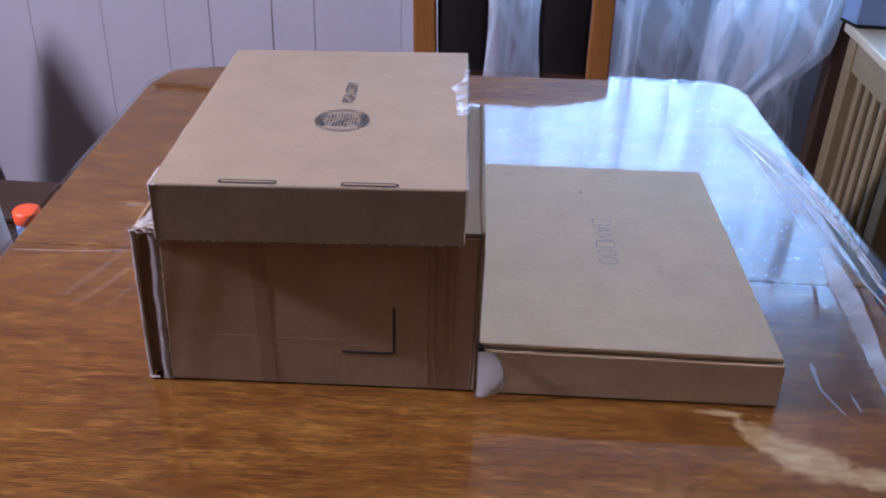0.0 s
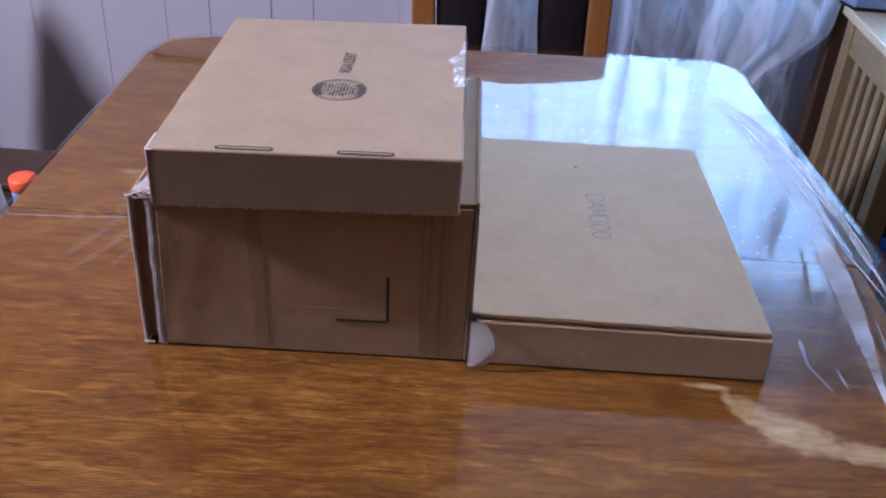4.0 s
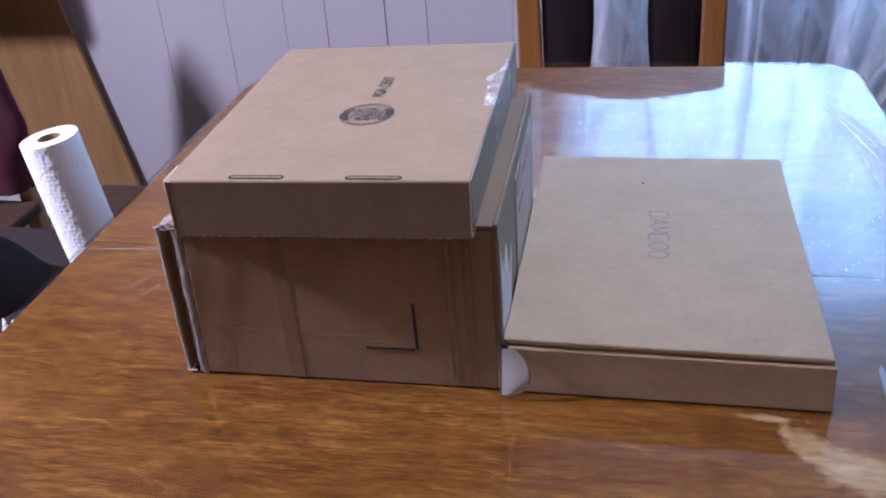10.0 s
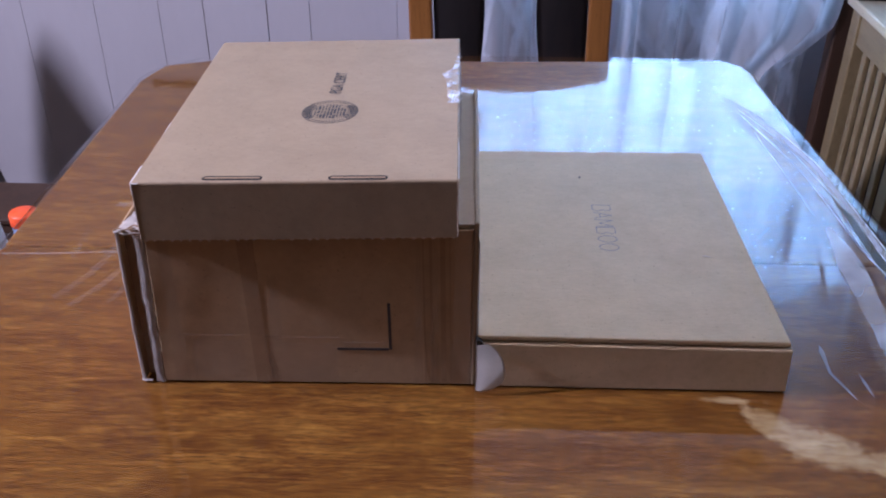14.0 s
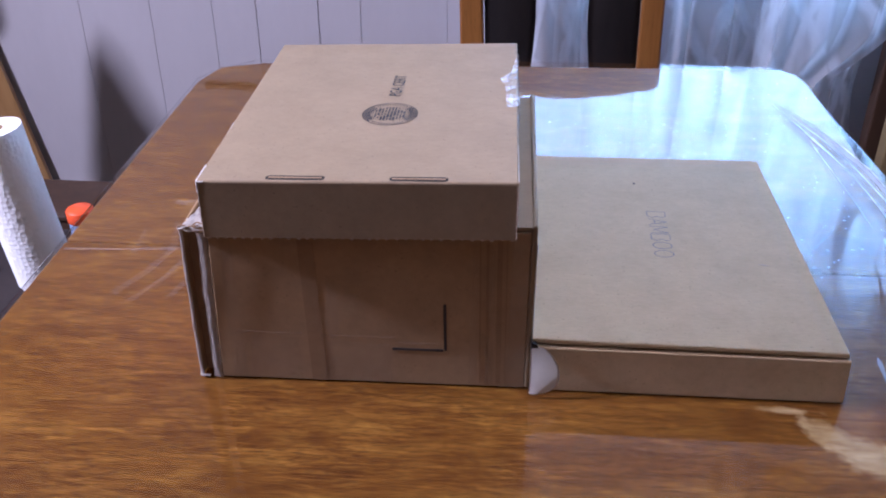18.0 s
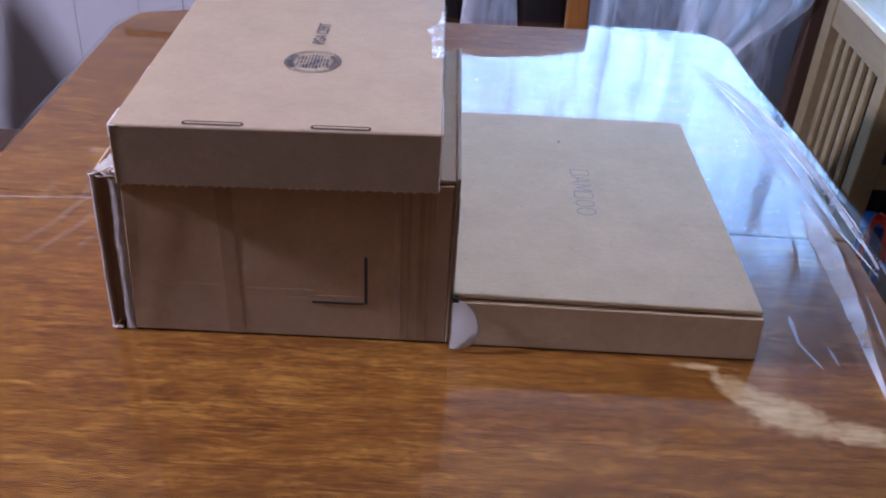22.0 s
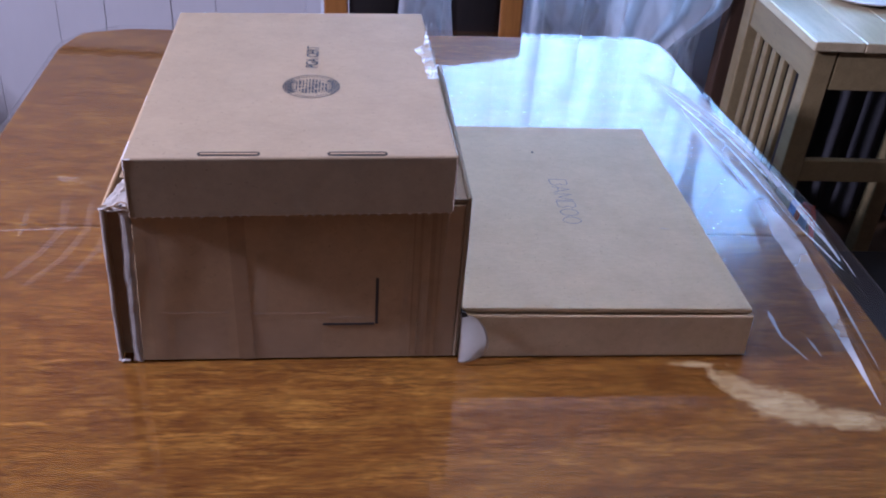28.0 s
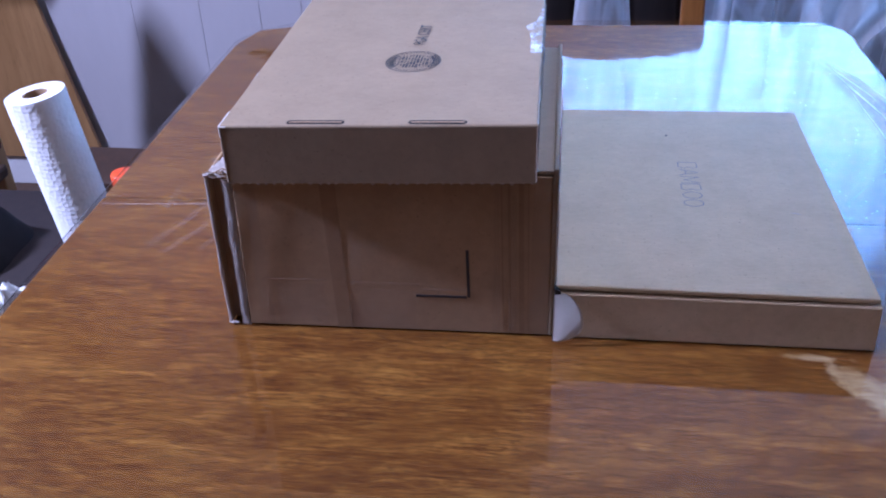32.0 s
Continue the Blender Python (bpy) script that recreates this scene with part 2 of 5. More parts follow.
def sheer(name):
    """Thin white curtain cloth with woven lozenges that let less light through."""
    m, nt, b, out = shader(name)
    nt.nodes.remove(b)
    vec = coords(nt, (1, 1, 1))
    rot = coords(nt, (10.0, 0.0, 4.2), (0, 0.25, 0))
    sep = nt.nodes.new("ShaderNodeSeparateXYZ")
    nt.links.new(rot, sep.inputs["Vector"])

    def math_node(op, a, c):
        n = nt.nodes.new("ShaderNodeMath")
        n.operation = op
        for sock, v in zip(n.inputs, (a, c)):
            if isinstance(v, (int, float)):
                sock.default_value = v
            else:
                nt.links.new(v, sock)
        return n.outputs[0]

    px = math_node("PINGPONG", sep.outputs["X"], 0.5)
    pz = math_node("PINGPONG", sep.outputs["Z"], 0.5)
    loz = math_node("ADD", px, pz)
    wob = math_node("MULTIPLY", noisy(nt, vec, 9, 3), 0.45)
    dense = ramp(nt, math_node("ADD", loz, wob), ((0.56, (0.0, 0.0, 0.0)), (0.66, (1, 1, 1)), (0.78, (0.85, 0.85, 0.85)), (0.90, (0.05, 0.05, 0.05))))
    weave = noisy(nt, coords(nt, (420, 420, 420)), 1.0, 2)
    tr, di, tl = (nt.nodes.new(k) for k in ("ShaderNodeBsdfTransparent", "ShaderNodeBsdfDiffuse", "ShaderNodeBsdfTranslucent"))
    di.inputs["Color"].default_value = (0.84, 0.87, 0.92, 1)
    tl.inputs["Color"].default_value = (0.90, 0.92, 0.95, 1)
    cloth, mx = nt.nodes.new("ShaderNodeMixShader"), nt.nodes.new("ShaderNodeMixShader")
    cloth.inputs["Fac"].default_value = 0.74
    nt.links.new(di.outputs["BSDF"], cloth.inputs[1])
    nt.links.new(tl.outputs["BSDF"], cloth.inputs[2])
    cover = mix(nt, dense, (0.46, 0.46, 0.46), (0.84, 0.84, 0.84))
    bands = ramp(nt, noisy(nt, coords(nt, (1, 0, 0.02)), 13, 1, 0.3), ((0.42, (0.0, 0.0, 0.0)), (0.46, (0.1, 0.1, 0.1)), (0.49, (0.75, 0.75, 0.75)), (0.54, (0.8, 0.8, 0.8)), (0.57, (0.25, 0.25, 0.25))))
    cover = mix(nt, bands, cover, (0.96, 0.96, 0.96))
    cover = mix(nt, 0.03, cover, ramp(nt, weave, ((0.3, (0, 0, 0)), (0.7, (1, 1, 1)))))
    nt.links.new(cover, mx.inputs["Fac"])
    nt.links.new(tr.outputs["BSDF"], mx.inputs[1])
    nt.links.new(cloth.outputs["Shader"], mx.inputs[2])
    nt.links.new(mx.outputs["Shader"], out.inputs["Surface"])
    return m


def glow(name, color, strength):
    m, nt, b, _ = shader(name)
    b.inputs["Base Color"].default_value = (*color, 1)
    b.inputs["Emission Color"].default_value, b.inputs["Emission Strength"].default_value = (*color, 1), strength
    return m


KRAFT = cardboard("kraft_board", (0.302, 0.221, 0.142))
# Carton's front and left boards: lighter and redder than kraft_board.
KRAFT_RUDDY = cardboard("kraft_board_ruddy", (0.405, 0.274, 0.160))
KRAFT_PALE = cardboard("pale_board", (0.560, 0.425, 0.272))
BOARD_EDGE = cardboard("raw_board_edge", (0.54, 0.44, 0.35))
TORN = plain("torn_paper", (0.58, 0.535, 0.50), 0.85, 0.15, 120, 0.5)
LINER = plain("white_liner", (0.74, 0.72, 0.69), 0.7, 0.06, 30)
INK = plain("black_ink", (0.035, 0.032, 0.035), 0.6, 0.2, 60)
INK_FADED = plain("stamp_ink", (0.045, 0.038, 0.036), 0.7, 0.3, 200)
PENCIL = plain("pencil_line", (0.20, 0.185, 0.20), 0.6, 0.25, 300)
SLOT_DARK = plain("slot_shade", (0.018, 0.012, 0.009), 0.9, 0.2, 60)
TABLE_WOOD = table_wood()
CHAIR_WOOD = wood("chair_varnish", (0.20, 0.075, 0.018), (0.36, 0.15, 0.04), (10, 10, 0.8), 5.0, 0.35, 0.3)
SLAT_DARK = wood("dark_slat", (0.010, 0.006, 0.006), (0.024, 0.014, 0.012), (10, 10, 0.8), 5.0, 0.7)
SOOT = plain("dull_black_plastic", (0.010, 0.009, 0.010), 0.75, 0.2, 30, 0.3, spec=0.2)
# One pine in two tones: darker for the shaded frame, paler for the lit top.
PINE_SHADED = wood("pine_shaded", (0.195, 0.140, 0.066), (0.300, 0.222, 0.112), (9, 1, 9), 5.0, 0.40, 0.6)
PINE_LIT = wood("pine_lit", (0.40, 0.315, 0.19), (0.58, 0.47, 0.30), (9, 1, 9), 5.0, 0.36, 0.6)
BOARD_WOOD = wood("board_veneer", (0.26, 0.135, 0.050), (0.42, 0.240, 0.100), (8, 8, 0.7), 4.0, 0.4, 0.2)
BROWN_WOOD = wood("brown_wood", (0.032, 0.015, 0.008), (0.066, 0.032, 0.017), (8, 8, 0.8), 5.0, 0.6)
FLOOR_WOOD = wood("floor_boards", (0.05, 0.025, 0.012), (0.12, 0.06, 0.03), (9, 1, 9), 3.0, 0.45)
WALL_PAINT = plain("panel_paint", (0.465, 0.442, 0.460), 0.55, 0.04, 5, 0.2, grain=(1, 1, 0.3))
TRIM_PAINT = plain("white_trim_paint", (0.74, 0.73, 0.74), 0.45, 0.04, 8)
# Unseen ceiling; the cream warms what it bounces down.
CEILING_PAINT = plain("ceiling_paint", (0.72, 0.64, 0.53), 0.9, 0.04, 6)


def quilted(name, color):
    """Soft paper pressed with rows of small dimples."""
    m, nt, b, _ = shader(name)
    vec = coords(nt)
    v = nt.nodes.new("ShaderNodeTexVoronoi")
    v.inputs["Scale"].default_value, v.inputs["Randomness"].default_value = 130.0, 0.55
    nt.links.new(vec, v.inputs["Vector"])
    nt.links.new(ramp(nt, noisy(nt, vec, 60, 4), ((0.3, tuple(c * 0.95 for c in color)), (0.7, color))), b.inputs["Base Color"])
    b.inputs["Roughness"].default_value, b.inputs["Specular IOR Level"].default_value = 0.95, 0.2
    bump(nt, mix(nt, 0.4, v.outputs["Distance"], noisy(nt, vec, 38, 3)), 0.8, 0.0018, b)
    return m


PAPER = quilted("paper_towel", (0.88, 0.88, 0.88))
CLEAR = film("clear_table_cover", (0.975, 0.975, 0.98), 0.03, 0.00008, 45)
TAPE = crinkle("clear_tape")
WRAP = film("clear_wrap", (0.72, 0.77, 0.86), 0.35, 0.004, 35)
PANE = film("window_glass", (0.97, 0.98, 0.98), 0.0, 0.0, 1)
SHEER = sheer("sheer_curtain")
MAROON = plain("maroon_cloth", (0.075, 0.010, 0.022), 0.95, 0.3, 30, 0.6)
BLACK = plain("black_plastic", (0.012, 0.012, 0.014), 0.45, 0.2, 30)
ORANGE = plain("orange_plastic", (0.85, 0.10, 0.03), 0.4, 0.06, 30)
BLUE = plain("blue_plastic", (0.02, 0.12, 0.42), 0.4, 0.15, 30)
RED = plain("red_plastic", (0.50, 0.04, 0.02), 0.4, 0.15, 30)
BLUE_GREY = plain("blue_grey_plastic", (0.16, 0.23, 0.36), 0.35, 0.12, 20)
WHITE = plain("white_plastic", (0.80, 0.81, 0.83), 0.4, 0.04, 20)
KRAFT_STREAK = cardboard("creased_board", (0.335, 0.218, 0.126))
FOLD = haze("rubbed_fold", (0.62, 0.50, 0.41), 0.17)
RUBBED = haze("rubbed_board", (0.60, 0.52, 0.47), 0.07)
# Packing tape whose glossy streaks are painted as a pale veil.
TAPE_VEIL = haze("tape_gloss_veil", (0.62, 0.55, 0.50), 0.09)
GLINT = haze("glint_flecks", (0.95, 0.96, 0.98), 0.9)
# Pale veils that paint the window's shine on the film's folds.
FOLD_GLINT = haze("fold_glint", (0.95, 0.96, 0.98), 0.62)
FOLD_SHEEN = haze("fold_sheen", (0.85, 0.88, 0.94), 0.34, 14)
# Glow for the added, unseen ceiling fixture.
FILL_DIFFUSER = glow("fill_diffuser", (1.0, 0.95, 0.90), 2.0)
PALE_SCRATCH = haze("pale_film_scratch", (0.80, 0.78, 0.80), 0.13)
SCRATCH = haze("scuffed_film", (0.72, 0.66, 0.66), 0.034)
PINK = plain("faded_pink_ink", (0.55, 0.25, 0.26), 0.7, 0.2, 90)
# For unseen walls: dark brown keeps bounced light off the box fronts.
FAR_WALL = plain("brown_wall", (0.095, 0.058, 0.034), 0.7, 0.1, 5)
# Near-black cloth: the shade behind the side table is in its colour.
SHADED_CLOTH = plain("shaded_cloth", (0.045, 0.042, 0.047), 0.9, 0.25, 12, 0.4)
GROOVE = plain("groove_shade", (0.54, 0.50, 0.52), 0.9, 0.1, 30)


# ---- building helpers ----
def finish(name, bm, mat, smooth=False):
    bmesh.ops.recalc_face_normals(bm, faces=bm.faces)
    me = bpy.data.meshes.new(name)
    bm.to_mesh(me)
    bm.free()
    me.materials.append(mat)
    if smooth:
        for p in me.polygons:
            p.use_smooth = True
    return new(name, me)


def thing(name, at, label, category, group="", kind=""):
    ob = new(name)
    ob.location = at
    ob.empty_display_size = 0.05
    return tagged(ob, label, category, group, kind)


def part(name, bm, material, parent, label="", smooth=False):
    ob = finish(name, bm, material, smooth)
    ob.parent = parent
    if parent.parent is None:
        ob.matrix_parent_inverse = Matrix.Translation(-parent.location)
    if label:
        tagged(ob, label)
    return ob


def block(x0, x1, y0, y1, z0, z1, bevel=0.0, seg=2, turn=None):
    bm = bmesh.new()
    bmesh.ops.create_cube(bm, size=1)
    for v in bm.verts:
        v.co = Vector((x0 + (v.co.x + 0.5) * (x1 - x0), y0 + (v.co.y + 0.5) * (y1 - y0), z0 + (v.co.z + 0.5) * (z1 - z0)))
    if bevel:
        bmesh.ops.bevel(bm, geom=bm.edges[:], offset=bevel, segments=seg, affect="EDGES", profile=0.5)
    if turn:
        bm.transform(turn)
    return bm


def prism(low, high, bevel=0.0, seg=2, top_only=False):
    """A solid between two outlines with the same number of corners."""
    bm = bmesh.new()
    a, b = [bm.verts.new(p) for p in low], [bm.verts.new(p) for p in high]
    n = len(a)
    bm.faces.new(a[::-1]), bm.faces.new(b)
    for i in range(n):
        bm.faces.new((a[i], a[(i + 1) % n], b[(i + 1) % n], b[i]))
    if bevel:
        upper = set(b)
        rims = [e for e in bm.edges if not top_only or (e.verts[0] in upper and e.verts[1] in upper)]
        bmesh.ops.bevel(bm, geom=rims, offset=bevel, segments=seg, affect="EDGES", profile=0.5)
    return bm


def plate(outline, z0, z1, bevel=0.0):
    return prism([(x, y, z0) for x, y in outline], [(x, y, z1) for x, y in outline], bevel)


def turned(profile, cx, cy, seg=40, caps=True):
    """A turned form from (radius, height) pairs round an upright axis."""
    bm = bmesh.new()
    rings = [[bm.verts.new((cx + r * math.cos(6.28318 * k / seg), cy + r * math.sin(6.28318 * k / seg), z)) for k in range(seg)] for r, z in profile]
    for a, b in zip(rings, rings[1:]):
        for k in range(seg):
            bm.faces.new((a[k], a[(k + 1) % seg], b[(k + 1) % seg], b[k]))
    if caps:
        bm.faces.new(rings[0][::-1])
        bm.faces.new(rings[-1])
    return bm


def tube(points, radius, seg=8):
    bm = bmesh.new()
    rings = []
    for i, p in enumerate(points):
        d = (Vector(points[min(i + 1, len(points) - 1)]) - Vector(points[max(i - 1, 0)])).normalized()
        side = d.cross(Vector((0.1, 0.2, 1))).normalized()
        up = side.cross(d)
        rings.append([bm.verts.new(Vector(p) + radius * (math.cos(6.28318 * k / seg) * side + math.sin(6.28318 * k / seg) * up)) for k in range(seg)])
    for a, b in zip(rings, rings[1:]):
        for k in range(seg):
            bm.faces.new((a[k], a[(k + 1) % seg], b[(k + 1) % seg], b[k]))
    bm.faces.new(rings[0][::-1]), bm.faces.new(rings[-1])
    return bm


def sheet(fn, nu, nv, thick=0.0):
    """A surface fn(u, v) over the unit square."""
    bm = bmesh.new()
    grid = [[bm.verts.new(fn(i / nu, j / nv)) for j in range(nv + 1)] for i in range(nu + 1)]
    for i in range(nu):
        for j in range(nv):
            bm.faces.new((grid[i][j], grid[i + 1][j], grid[i + 1][j + 1], grid[i][j + 1]))
    if thick:
        bmesh.ops.solidify(bm, geom=bm.faces[:], thickness=thick)
    return bm


def rounded(x0, x1, y0, y1, r, seg=6, skew=0.0):
    pts = []
    for cx, cy, a0 in ((x1 - r, y0 + r, -90), (x1 - r, y1 - r, 0), (x0 + r, y1 - r, 90), (x0 + r, y0 + r, 180)):
        for k in range(seg + 1):
            a = radians(a0 + 90 * k / seg)
            pts.append((cx + r * math.cos(a), cy + r * math.sin(a)))
    return pts


def structure(name, bm, mat, label, category, smooth=False):
    return tagged(finish(name, bm, mat, smooth), label, category, kind="structure")


# ---- the room ----
NORTH, SOUTH, WEST, EAST, TOP = 2.35, -2.6, -2.1, 2.1, 2.42
structure("floor", block(WEST - 0.1, EAST + 0.1, SOUTH - 0.1, NORTH + 0.1, -0.08, 0), FLOOR_WOOD, "dark brown wooden floor in shade", "floor")
structure("ceiling", block(WEST - 0.1, EAST + 0.1, SOUTH - 0.1, NORTH + 0.1, TOP, TOP + 0.08), CEILING_PAINT, "plain cream painted ceiling, unseen", "ceiling")
structure("wall_south", block(WEST, EAST, SOUTH - 0.1, SOUTH, 0, TOP), FAR_WALL, "plain brown wall, unseen", "wall")
structure("wall_east", block(EAST, EAST + 0.1, SOUTH - 0.1, NORTH + 0.1, 0, TOP), FAR_WALL, "plain brown wall, unseen", "wall")

# back wall with its window opening; the window reaches from W0 to W1
W0, W1, WZ0, WZ1 = 0.06, 1.18, 0.86, 2.32
back = thing("wall_north", (0, NORTH, 0), "pale lilac-grey panelled wall with upright grooves", "wall", kind="structure")
part("wall_core", block(WEST - 0.1, W0, NORTH + 0.0030, NORTH + 0.12, 0, TOP), GROOVE, back)
part("wall_core", block(W1, EAST + 0.1, NORTH + 0.0030, NORTH + 0.12, 0, TOP), GROOVE, back)
part("wall_core", block(W0, W1, NORTH + 0.0030, NORTH + 0.12, 0, WZ0), GROOVE, back)
part("wall_core", block(W0, W1, NORTH + 0.0030, NORTH + 0.12, WZ1, TOP), GROOVE, back)
SEAMS = [-2.1, -1.93, -1.78, -1.58, -1.48, -1.27, -1.035, -0.852, -0.692, -0.581, -0.424, -0.318, -0.104, -0.02]
for a, b in zip(SEAMS, SEAMS[1:]):
    wide = 0.0011 if -0.424 in (a, b) else 0.0003
    part("panel", block(a + wide, b - wide, NORTH, NORTH + 0.0025, 0.10, TOP, 0.0008, 1), WALL_PAINT, back)
for a, b, z0, z1 in ((-0.018, W0, 0.10, TOP), (W0, W1, 0.10, WZ0), (W0, W1, WZ1, TOP), (W1, EAST, 0.10, TOP)):
    part("panel", block(a, b, NORTH, NORTH + 0.0025, z0, z1), WALL_PAINT, back)
structure("baseboard", block(WEST, EAST, NORTH - 0.014, NORTH + 0.0025, 0, 0.098, 0.003), TRIM_PAINT, "white painted baseboard along the panelled wall", "baseboard")
win = thing("window_1", (W0, NORTH, WZ0), "bright daylit window behind a sheer curtain", "window", kind="structure")
for z0, z1 in ((WZ0, WZ0 + 0.045), (1.685, 1.730), (WZ1 - 0.045, WZ1)):
    part("window_frame", block(W0, W1, NORTH + 0.03, NORTH + 0.075, z0, z1, 0.004), TRIM_PAINT, win)
for x0, x1 in ((W0, W0 + 0.045), ((W0 + W1) / 2 - 0.022, (W0 + W1) / 2 + 0.022), (W1 - 0.045, W1)):
    for z0, z1 in ((WZ0 + 0.046, 1.684), (1.731, WZ1 - 0.046)):
        part("window_frame", block(x0, x1, NORTH + 0.032, NORTH + 0.073, z0, z1, 0.004), TRIM_PAINT, win)
for x0, x1 in ((W0 + 0.046, (W0 + W1) / 2 - 0.023), ((W0 + W1) / 2 + 0.023, W1 - 0.046)):
    for z0, z1 in ((WZ0 + 0.046, 1.684), (1.731, WZ1 - 0.046)):
        part("pane", block(x0, x1, NORTH + 0.050, NORTH + 0.054, z0, z1), PANE, win).visible_shadow = False
part("window_sill", block(W0 - 0.03, W1 + 0.03, NORTH - 0.062, NORTH + 0.018, WZ0 - 0.028, WZ0 - 0.001, 0.004), TRIM_PAINT, win)

# Unseen strip, added for the dark band it reflects in the cover.
structure("reflected_wall_rail", block(-0.735, -0.420, NORTH - 0.010, NORTH - 0.0005, 1.086, 1.100, 0.003), BROWN_WOOD, "short dark brown rail on the panelled wall, unseen, added for its reflection", "rail")

# Unseen fixture body, added to go with the overhead fill.
lamp = thing("fill_fixture", (0.04, 0.82, TOP), "small round white ceiling fixture, unseen, added around the overhead fill", "ceiling light")
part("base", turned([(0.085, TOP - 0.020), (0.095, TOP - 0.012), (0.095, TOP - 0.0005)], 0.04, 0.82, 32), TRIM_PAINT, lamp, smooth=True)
part("diffuser", turned([(0.030, TOP - 0.052), (0.062, TOP - 0.044), (0.080, TOP - 0.0205)], 0.04, 0.82, 32), FILL_DIFFUSER, lamp, smooth=True)

# left wall with the window that lights the room from the side
S0, S1, SZ0, SZ1 = 0.15, 0.95, 1.50, 2.25
west = thing("wall_west", (WEST, 0, 0), "plain brown wall with a window opening, unseen", "wall", kind="structure")
for y0, y1, z0, z1 in ((SOUTH - 0.1, S0, 0, TOP), (S1, NORTH, 0, TOP), (S0, S1, 0, SZ0), (S0, S1, SZ1, TOP)):
    part("wall_core", block(WEST - 0.1, WEST, y0, y1, z0, z1), FAR_WALL, west)

# ---- dining table ----
TX0, TX1, TY0, TY1, TZ = -0.452, 0.552, 0.36, 1.655, 0.7488
SEAM = 1.010
table = thing("dining_table", (0.05, 1.0, 0), "varnished orange-brown wooden dining table under a clear plastic cover", "table")
CH = 0.07
part("table_leaf", plate([(TX0, SEAM + 0.0012), (TX1, SEAM + 0.0012), (TX1, TY1 - 0.055), (TX1 - 0.011, TY1 - 0.020), (TX1 - 0.040, TY1), (TX0 + CH + 0.02, TY1 - 0.036), (TX0 + 0.02, TY1 - 0.062), (TX0, TY1 - CH - 0.06)], TZ - 0.028, TZ, 0.004), TABLE_WOOD, table)
part("table_leaf", plate([(TX0 + CH, TY0), (TX1 - CH, TY0), (TX1, TY0 + CH), (TX1, SEAM - 0.0012), (TX0, SEAM - 0.0012), (TX0, TY0 + CH)], TZ - 0.028, TZ, 0.004), TABLE_WOOD, table)
for x0, x1, y0, y1 in ((TX0 + 0.07, TX1 - 0.07, TY0 + 0.08, TY0 + 0.10), (TX0 + 0.07, TX1 - 0.07, TY1 - 0.10, TY1 - 0.08), (TX0 + 0.07, TX0 + 0.09, TY0 + 0.101, TY1 - 0.101), (TX1 - 0.09, TX1 - 0.07, TY0 + 0.101, TY1 - 0.101)):
    part("apron", block(x0, x1, y0, y1, TZ - 0.115, TZ - 0.0285, 0.003), CHAIR_WOOD, table)
for x in (TX0 + 0.095, TX1 - 0.155):
    for y in (TY0 + 0.105, TY1 - 0.165):
        part("leg", block(x, x + 0.06, y, y + 0.06, 0, TZ - 0.0285, 0.006), CHAIR_WOOD, table)


# ---- clear cover, loose and creased along the right side ----
def rolled(d, r):
    """How far a sheet goes out and down when it bends over an edge with radius r, d metres past it."""
    a = min(1.5708, d / r)
    return r * math.sin(a), r * (1 - math.cos(a)) + max(0.0, d - 1.5708 * r)


def along(line, y):
    """Value of a line of (y, value) stops at y; the stops run from far to near."""
    if y >= line[0][0]:
        return line[0][1]
    for (y0, v0), (y1, v1) in zip(line, line[1:]):
        if y >= y1:
            f = (y0 - y) / (y0 - y1)
            return v0 + (v1 - v0) * f
    return line[-1][1]


# each fold of the film: where its ridge runs, how wide its long slope is, and its height
FOLDS = [
    (((1.520, 0.470), (1.434, 0.507), (1.334, 0.536), (1.260, 0.553), (1.163, 0.561), (1.047, 0.567), (0.90, 0.569)), 0.016, 0.0048),
    (((1.507, 0.470), (1.402, 0.491), (1.314, 0.511), (1.242, 0.525), (1.153, 0.533), (1.044, 0.539), (0.958, 0.553), (0.86, 0.566)), 0.013, 0.0046),
    (((1.470, 0.484), (1.380, 0.510), (1.300, 0.531), (1.200, 0.545), (1.100, 0.557), (0.98, 0.562)), 0.009, 0.0030),
    (((1.366, 0.496), (1.271, 0.502), (1.194, 0.507), (1.110, 0.512)), 0.008, 0.0020),
    (((1.130, 0.530), (0.988, 0.528), (0.898, 0.522), (0.784, 0.510), (0.700, 0.505)), 0.025, 0.0060),
    (((0.860, 0.440), (0.811, 0.437), (0.770, 0.452)), 0.009, 0.0024),
    (((1.060, 0.489), (0.989, 0.480), (0.920, 0.470)), 0.012, 0.0022),
]
COVER_END = 1.13


def fold_lift(x, y):
    lift = 0.0
    for line, width, high in FOLDS:
        top, low = line[0][0], line[-1][0]
        if not low < y < top:
            continue
        d = x - along(line, y) - 0.0012 * math.sin(y * 31 + high * 9000)
        size = min(1.0, (top - y) / 0.10, (y - low) / 0.07)
        w = width * (0.35 + 0.65 * size)
        if -w < d <= 0:
            f = 1 + d / w
        elif 0 < d < 0.40 * w:
            f = 1 - d / (0.40 * w)
        else:
            continue
        lift = max(lift, high * size * f * (0.75 + 0.25 * f))
    return lift


